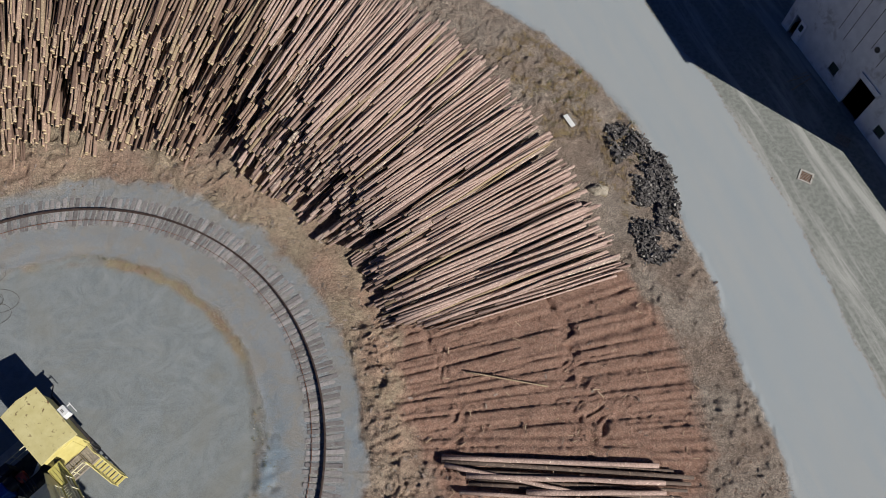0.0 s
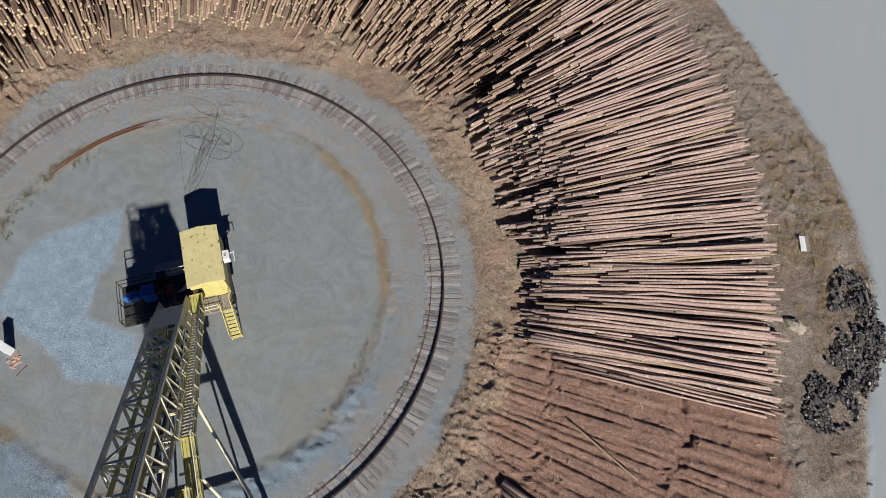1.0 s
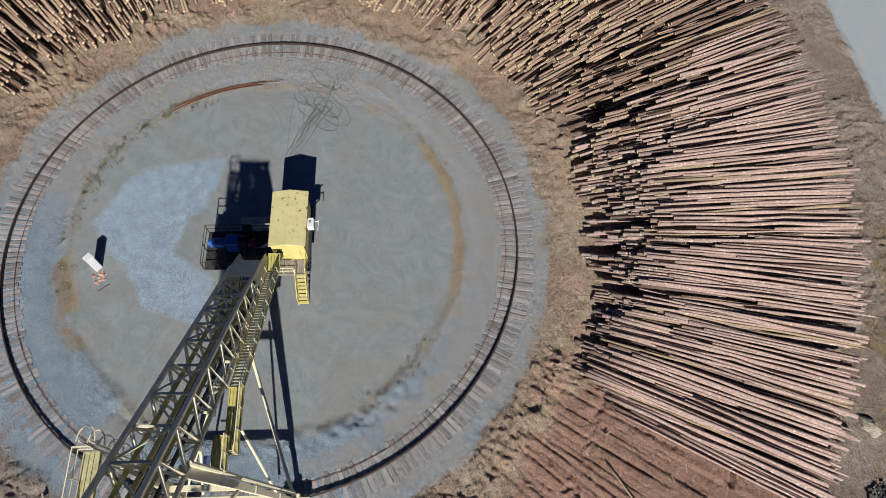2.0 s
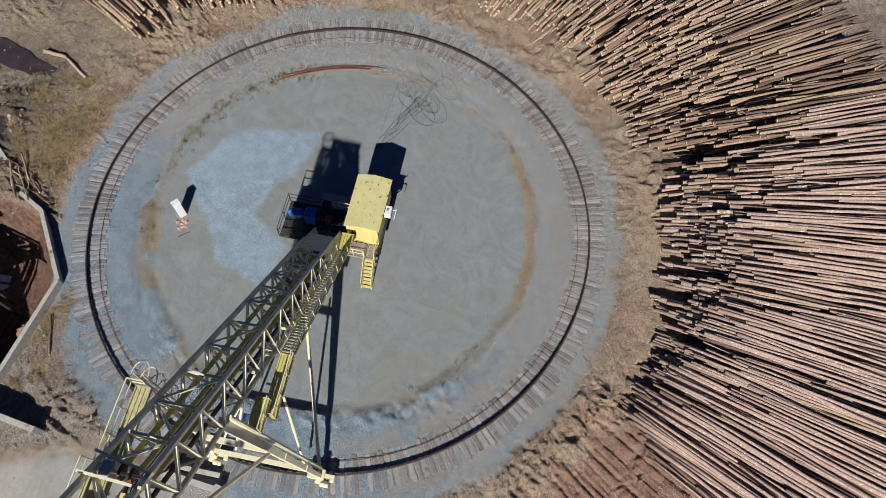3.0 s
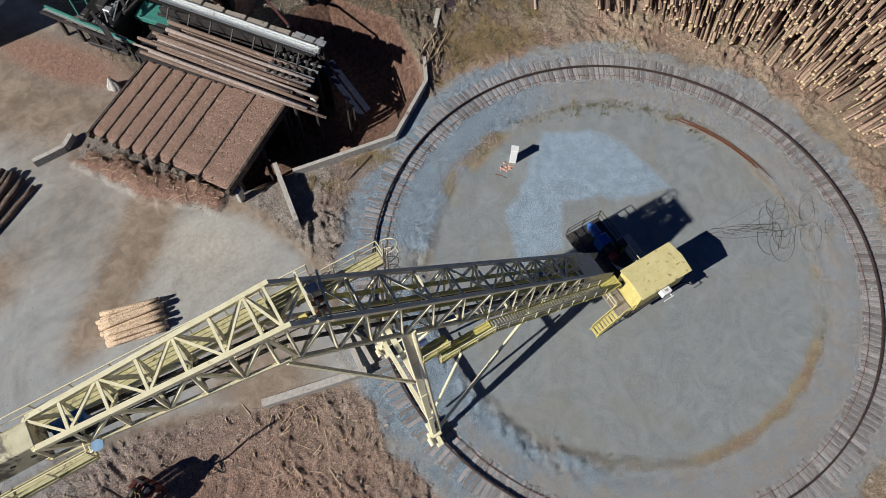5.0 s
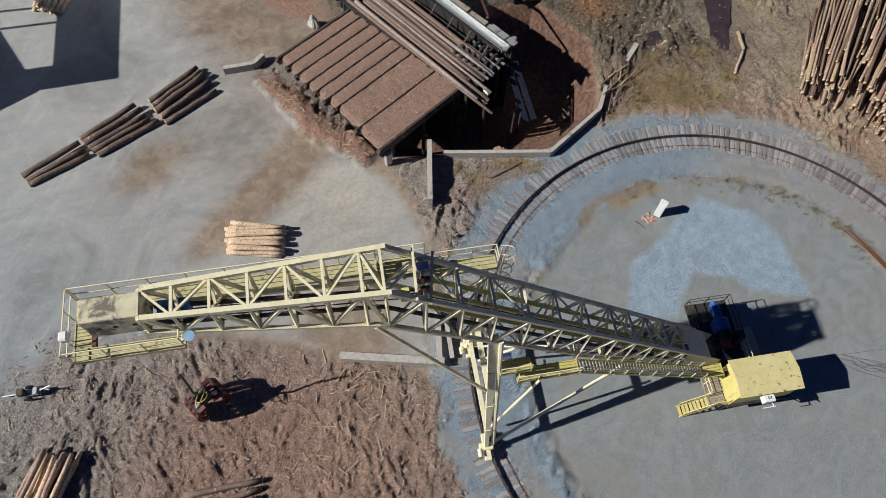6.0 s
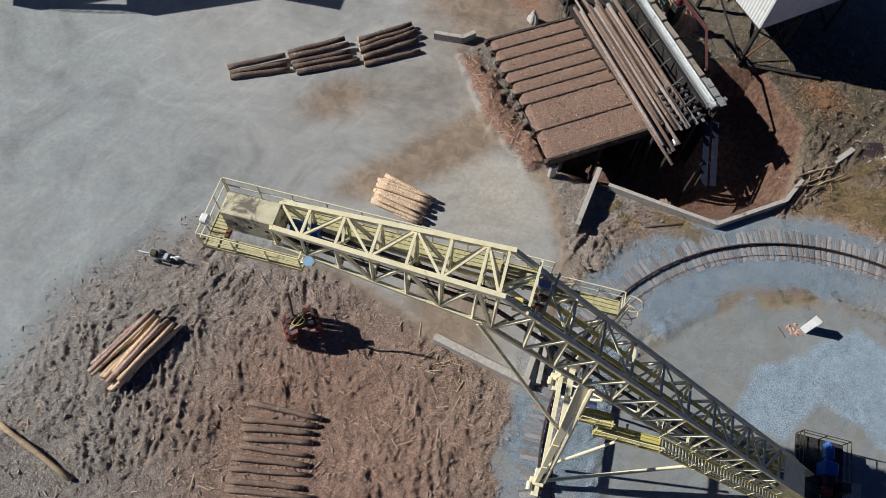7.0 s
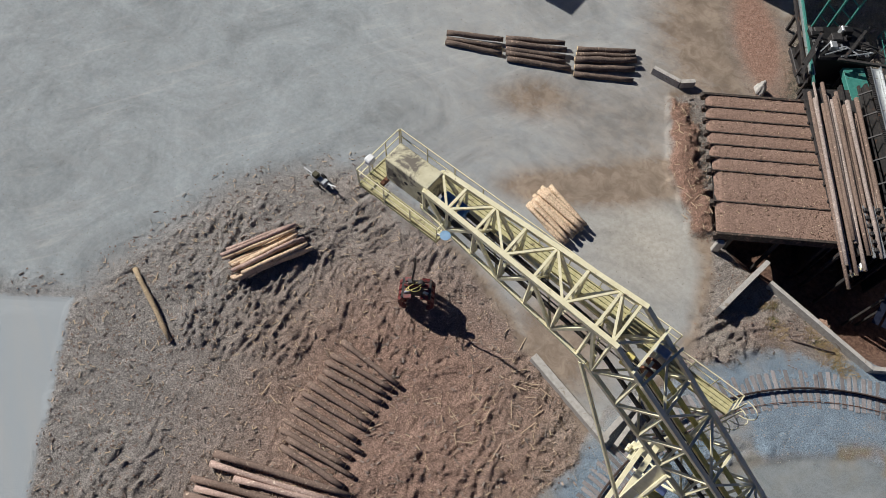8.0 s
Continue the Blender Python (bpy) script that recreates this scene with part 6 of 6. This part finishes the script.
def build_pallet():
    p = thing("pallet", wood_label, "pallet", at=pose(56.8, 28.6, zg(56.8, 28.6), 0, 0, 60))
    for i in range(6):
        part("slat", box(B(), -0.5, 0.5, -0.55 + i * 0.2, -0.43 + i * 0.2, 0.1, 0.13), TIMBER, p)
    for x in (-0.45, 0.0, 0.38):
        part("bearer", box(B(), x, x + 0.08, -0.55, 0.57, 0.0, 0.1), TIMBER, p)


build_pallet()
log_pile("timber_batten", 95, [((53.3, 34.4), (55.5, 35.3), 0.02), ((53.5, 33.5), (55.4, 34.9), 0.02), ((53.9, 34.9), (55.2, 35.6), 0.02)], BUFF, "thin pale battens lying in the shade of the hall", dia=(0.06, 0.09))


def build_light_cart():
    cart = thing("light_cart", "small dark wheeled light cart standing at the mud edge", "cart", at=pose(33.6, -33.4, zg(33.6, -33.4), 0, 0, 140))
    part("chassis", box(B(), -0.8, 0.8, -0.22, 0.22, 0.3, 0.42, 0.02), GALV, cart)
    part("engine_box", box(B(), -0.6, -0.15, -0.22, 0.22, 0.42, 0.8, 0.04), DARKRAIL, cart)
    part("lamp_box", box(B(), 0.4, 0.7, -0.25, 0.25, 0.42, 0.7, 0.03), GALV, cart)
    part("tow_bar", bar(B(), (-0.8, 0, 0.35), (-1.7, 0, 0.25), 0.07, 0.07), GALV, cart)
    part("mast", bar(B(), (0.7, 0.0, 0.5), (1.6, 0.15, 0.9), 0.06, 0.06), GALV, cart)
    part("mast", bar(B(), (0.7, 0.2, 0.5), (1.6, -0.15, 0.9), 0.06, 0.06), GALV, cart)
    for s in (-1, 1):
        part("wheel", tube(B(), [(0.0, s * 0.34, 0.28), (0.0, s * 0.46, 0.28)], 0.28, 12), DARKSTEEL, cart)


build_light_cart()


# ---------------------------------------------------------------- puddles
def puddle(x, y, rx, ry, rot, seed, name="puddle"):
    rng = np.random.default_rng(seed)
    bm = B()
    ph = rng.uniform(0, 6, 4)
    vs = []
    for j in range(28):
        a = j * math.tau / 28
        o = 1 + 0.22 * math.sin(2 * a + ph[0]) + 0.14 * math.sin(3 * a + ph[1]) + 0.08 * math.sin(7 * a + ph[2])
        vs.append(bm.verts.new((rx * o * math.cos(a), ry * o * math.sin(a), 0)))
    bm.faces.new(vs)
    ext = bmesh.ops.extrude_face_region(bm, geom=bm.faces[:])
    bmesh.ops.translate(bm, vec=(0, 0, -0.3), verts=[g for g in ext["geom"] if isinstance(g, bmesh.types.BMVert)])
    bmesh.ops.recalc_face_normals(bm, faces=bm.faces[:])
    ob = part(name, bm, WATER)
    ob.matrix_basis = pose(x, y, zg(x, y) + 0.09, 0, 0, rot)
    return tagged(ob, "dark purplish muddy puddle", "puddle", kind="structure")


WATER = surface("muddy_water", (0.035, 0.025, 0.032), (0.06, 0.045, 0.05), 1.0, 0.08, bump=0.02)
puddle(-19.3, -20.4, 1.2, 1.0, 20, 1)
puddle(-26.2, -17.6, 3.4, 1.3, 35, 2)


# ---------------------------------------------------------------- debris strewn about
MUDBARK = wood_bark("torn_bark", [(0.0, (0.10, 0.08, 0.068)), (0.5, (0.26, 0.20, 0.165)), (1.0, (0.36, 0.30, 0.255))], (0.5, 0.40, 0.30), 0.66)


def strew(name, label, category, count, region, size, mat, seed, kind="stick", area=(-40, 62, -62, 54)):
    """Many small pieces on the ground: sticks or clods. region gives the share kept at x, y."""
    rng = np.random.default_rng(seed)
    lo_x, hi_x, lo_y, hi_y = area
    X, Y = rng.uniform(lo_x, hi_x, count * 6), rng.uniform(lo_y, hi_y, count * 6)
    keep = region(X, Y) > rng.uniform(0, 1, len(X))
    X, Y = X[keep][:count], Y[keep][:count]
    Z, _ = ground_height(X, Y)
    many = Many()
    cube_f = [(0, 3, 2, 1), (4, 5, 6, 7), (0, 1, 5, 4), (1, 2, 6, 5), (2, 3, 7, 6), (3, 0, 4, 7)]
    base = np.array([(-1, -1, -1), (1, -1, -1), (1, 1, -1), (-1, 1, -1), (-1, -1, 1), (1, -1, 1), (1, 1, 1), (-1, 1, 1)], float)
    for x, y, z in zip(X, Y, Z):
        s = rng.uniform(*size)
        a = rng.uniform(0, math.pi)
        c, d = math.cos(a), math.sin(a)
        if kind == "stick":
            v = base * np.array([s, rng.uniform(0.009, 0.028), rng.uniform(0.006, 0.02)])
            v[:, 2] += v[:, 0] * rng.normal(0, 0.08) + 0.05
            v[:, 1] += rng.normal(0, 0.12) * v[:, 0] ** 2 / s
        elif kind == "slab":
            v = base * np.array([s, s * rng.uniform(0.16, 0.4), rng.uniform(0.012, 0.035)]) * rng.uniform(0.75, 1.1, (8, 3))
            v[:, 2] += v[:, 0] * rng.normal(0, 0.25) + v[:, 1] * rng.normal(0, 0.3) + 0.02
        elif kind == "heaped":
            v = base * s * rng.uniform(0.4, 1.0, (8, 3)) * np.array([1, rng.uniform(0.3, 0.9), rng.uniform(0.3, 0.8)])
            v[:, 2] += v[:, 0] * rng.normal(0, 0.5) + abs(rng.normal(0, 0.12))
        else:
            v = base * s * rng.uniform(0.5, 1.0, (8, 3)) * np.array([1, rng.uniform(0.5, 1), rng.uniform(0.4, 0.8)])
        v = np.stack([v[:, 0] * c - v[:, 1] * d + x, v[:, 0] * d + v[:, 1] * c + y, v[:, 2] + z + (0.02 if kind == "stick" else 0.0)], 1)
        many.add(v, cube_f, [0] * 6)
    ob = many.link(name, [mat])
    return tagged(ob, label, category, kind="stuff")


def mud_share(X, Y):
    m = ground_height(X, Y)[1]
    r, az = np.hypot(X, Y), np.degrees(np.arctan2(Y, X))
    fan = ((az > 20) | (az < -160)) & (r > 23.5) & (r < 45)
    return m["mud"] * (1 - fan) * (1 - m["red"] * 0.93) * np.where((az > 5) & (r > 40), 0.35, 1.0)


def slash_share(X, Y):
    """The brushwood beside the crane lane and the mud field."""
    near = np.exp(-((X - 20.0) ** 2 / 7 + (Y + 16.6) ** 2 / 4))
    return mud_share(X, Y) * np.clip(near * 1.5 + 0.03 * ((X > 18) & (Y < 0)), 0, 1)


def red_share(X, Y):
    return ground_height(X, Y)[1]["red"]


def dump_share(X, Y):
    poly = [(38.6, 28.0), (40.0, 27.0), (41.6, 25.0), (42.3, 21.6), (41.8, 18.4), (40.6, 17.2), (40.2, 19.7), (40.0, 22.9), (39.0, 25.8)]
    return inside(X, Y, poly, 1.2) * step(0.40, 0.55, fbm(X, Y, 1.3, 3, 88))


def rim_share(X, Y):
    m = ground_height(X, Y)[1]
    return np.clip(m["weeds"] * 1.2, 0, 1)


strew("soil_clods", "brown clods of mud and bark strewn on the ground", "soil", 20000, mud_share, (0.025, 0.07), SOIL, 101, "clod")
strew("bark_slabs", "torn slabs of grey brown bark strewn in the mud", "bark", 5500, mud_share, (0.04, 0.2), MUDBARK, 116, "slab")
strew("bark_bits", "red brown bark chunks", "bark", 5000, red_share, (0.025, 0.07), SOIL, 102, "clod", (20, 46, -5, 20))
strew("wood_sticks", "pale splintered sticks in the mud", "sticks", 520, slash_share, (0.1, 0.65), CHIP, 103, "stick", (14, 52, -34, 4))
strew("wood_splinters", "grey brown splinters and twigs in the mud", "sticks", 3200, mud_share, (0.04, 0.25), TIMBER, 104)
strew("pale_splinters", "pale splinters trodden into the mud", "sticks", 1300, lambda X, Y: mud_share(X, Y) * ((X > 14) & (Y < 0)), (0.04, 0.2), CHIP, 114, "stick", (14, 52, -36, 0))
strew("bark_splinters", "pale splinters on the red bark", "sticks", 90, red_share, (0.06, 0.3), CHIP, 105, "stick", (20, 46, -5, 20))
strew("dumped_waste", "dark broken waste and stones dumped on the roadside bank", "waste", 7000, dump_share, (0.03, 0.2), SCRAP, 106, "heaped", (36.5, 43, 16.5, 30))
strew("dumped_stones", "grey broken stones among the dark waste", "stones", 800, dump_share, (0.03, 0.12), CONCRETE, 107, "heaped", (36.5, 43, 16.5, 30))
strew("ring_stones", "loose grey gravel stones of the track ring", "gravel", 7000, lambda X, Y: ground_height(X, Y)[1]["ring"], (0.02, 0.05), CONCRETE, 108, "clod", (-22, 22, -22, 22))
strew("spilled_bark", "brown bark crumbs spilled at the end of the log deck", "bark", 4000, lambda X, Y: inside(X, Y, SPILL, 0.5), (0.012, 0.05), SOIL, 109, "clod", (4, 8.5, -42, -29))


def build_tufts():
    """Tufts of grass along the edge of the gravel."""
    rng = np.random.default_rng(120)
    many = Many()
    for k in range(230):
        a0, a1 = ((160, 215), (195, 250), (35, 95), (-10, 25))[rng.choice(4, p=(0.4, 0.3, 0.1, 0.2))]
        a = radians(rng.uniform(a0, a1))
        r = 14.4 + rng.normal(0, 0.45)
        cx, cy = r * math.cos(a), r * math.sin(a)
        cz = zg(cx, cy)
        for j in range(12):
            b, h = rng.uniform(0, 6.3), rng.uniform(0.08, 0.3)
            x, y = cx + rng.normal(0, 0.12), cy + rng.normal(0, 0.12)
            dx, dy, lean = 0.02 * math.cos(b), 0.02 * math.sin(b), rng.uniform(0.2, 0.8) * h
            v = np.array([(x - dx, y - dy, cz - 0.03), (x + dx, y + dy, cz - 0.03), (x - dy * 25 * lean, y + dx * 25 * lean, cz + h)])
            many.add(v, [(0, 1, 2)], [0 if rng.random() < 0.6 else 1])
    tagged(many.link("grass", [GRASS, STRAW]), "small green and dry grass tufts at the gravel edge", "grass", kind="stuff")


GRASS = surface("dull_green_grass", (0.05, 0.065, 0.025), (0.12, 0.13, 0.05), 6.0, 0.9, bump=0.0)
build_tufts()


def build_dry_grass():
    """Flattened clumps of dry grass on the uneven ground between the wall and the track."""
    rng = np.random.default_rng(121)
    regions = ([(-18.8, -19.8), (-14.0, -19.4), (-10.4, -18.7), (-12.6, -17.3), (-15.6, -14.4), (-18.8, -11.6), (-21.8, -12.6), (-21.2, -16.5)],
               [(3.6, -22.6), (0.4, -21.6), (-3.6, -19.0), (-2.6, -20.9), (1.2, -24.4)],
               [(34.0, 26.5), (31.0, 32.0), (28.0, 35.5), (31.0, 38.0), (36.5, 33.0), (40.0, 28.0), (40.4, 24.0), (38.0, 20.0), (37.6, 23.0)])
    many = Many()
    for poly, count in zip(regions, (900, 220, 500)):
        xs, ys = zip(*poly)
        X, Y = rng.uniform(min(xs), max(xs), count * 4), rng.uniform(min(ys), max(ys), count * 4)
        keep = inside(X, Y, poly, 0.8) * step(0.36, 0.56, fbm(X, Y, 1.8, 3, 122)) > rng.uniform(0, 1, len(X))
        X, Y = X[keep][:count], Y[keep][:count]
        Z, _ = ground_height(X, Y)
        for cx, cy, cz in zip(X, Y, Z):
            way, tone = rng.uniform(0, 6.3), int(rng.choice(3, p=(0.3, 0.6, 0.1)))
            for j in range(11):
                b, length = way + rng.normal(0, 0.9), rng.uniform(0.18, 0.5)
                x, y = cx + rng.normal(0, 0.13), cy + rng.normal(0, 0.13)
                c, d = math.cos(b), math.sin(b)
                v = np.array([(x - d * 0.022, y + c * 0.022, cz - 0.03), (x + d * 0.022, y - c * 0.022, cz - 0.03), (x + c * length, y + d * length, cz + rng.uniform(0.06, 0.26))])
                many.add(v, [(0, 1, 2)], [tone])
    tagged(many.link("dry_grass", [STRAW, OCHREGRASS, GRASS]), "flattened clumps of dry ochre grass on uneven soil", "grass", kind="stuff")


OCHREGRASS = surface("ochre_grass", (0.19, 0.13, 0.065), (0.34, 0.25, 0.14), 9.0, 0.9, bump=0.0)
build_dry_grass()
wall_run("old_wall_stub", [(-18.3, -21.0), (-16.2, -20.6)], 0.4, 0.4, "short pale concrete wall stub beside the puddle")


# ---------------------------------------------------------------- wood waste behind the retaining wall
rngw = np.random.default_rng(130)
waste = []
for k in range(16):
    p = (rngw.uniform(-15.6, -10.2), rngw.uniform(-20.6, -18.9))
    a, n = rngw.normal(0.15, 0.35), rngw.uniform(0.6, 1.7)
    waste.append(((p[0] - n * math.cos(a), p[1] - n * math.sin(a)), (p[0] + n * math.cos(a), p[1] + n * math.sin(a)), 0.03 + 0.12 * rngw.random()))
log_pile("broken_wood_pile", 131, waste, BARK_MID, "loose heap of broken poles and slabs beside the wall", dia=(0.06, 0.16), other=BUFF)
ORANGECHIP = surface("orange_wood_chips", (0.16, 0.08, 0.04), (0.38, 0.22, 0.12), 12.0, 0.9, bump=0.2)
rngs = np.random.default_rng(132)
for k in range(14):
    x, y = rngs.normal(-20.4, 0.9), rngs.normal(-19.5, 0.9)
    heap("concrete_lump", x, y, zg(x, y), rngs.uniform(0.08, 0.26), rngs.uniform(0.06, 0.18), rngs.uniform(0.06, 0.16), CONCRETE, "pale broken concrete lump beside the puddle", "rubble", 140 + k)
strew("wood_chip_litter", "orange wood chips spilled beside the bin", "wood chips", 260, lambda X, Y: np.exp(-((X + 19.6) ** 2 / 1.6 + (Y + 26.3) ** 2 / 2.2)), (0.04, 0.22), ORANGECHIP, 133, "stick", (-23, -16, -30, -23))
strew("bark_chip_litter", "red bark chips spilled beside the bin", "wood chips", 800, lambda X, Y: np.exp(-((X + 19.6) ** 2 / 2.5 + (Y + 26.3) ** 2 / 3)), (0.03, 0.09), ORANGECHIP, 134, "clod", (-23, -16, -30, -23))
strew("deck_end_splinters", "pale strips of wood in the spilled bark", "sticks", 60, lambda X, Y: inside(X, Y, SPILL, 0.5), (0.1, 0.35), CHIP, 135, "stick", (4, 7, -42, -29))
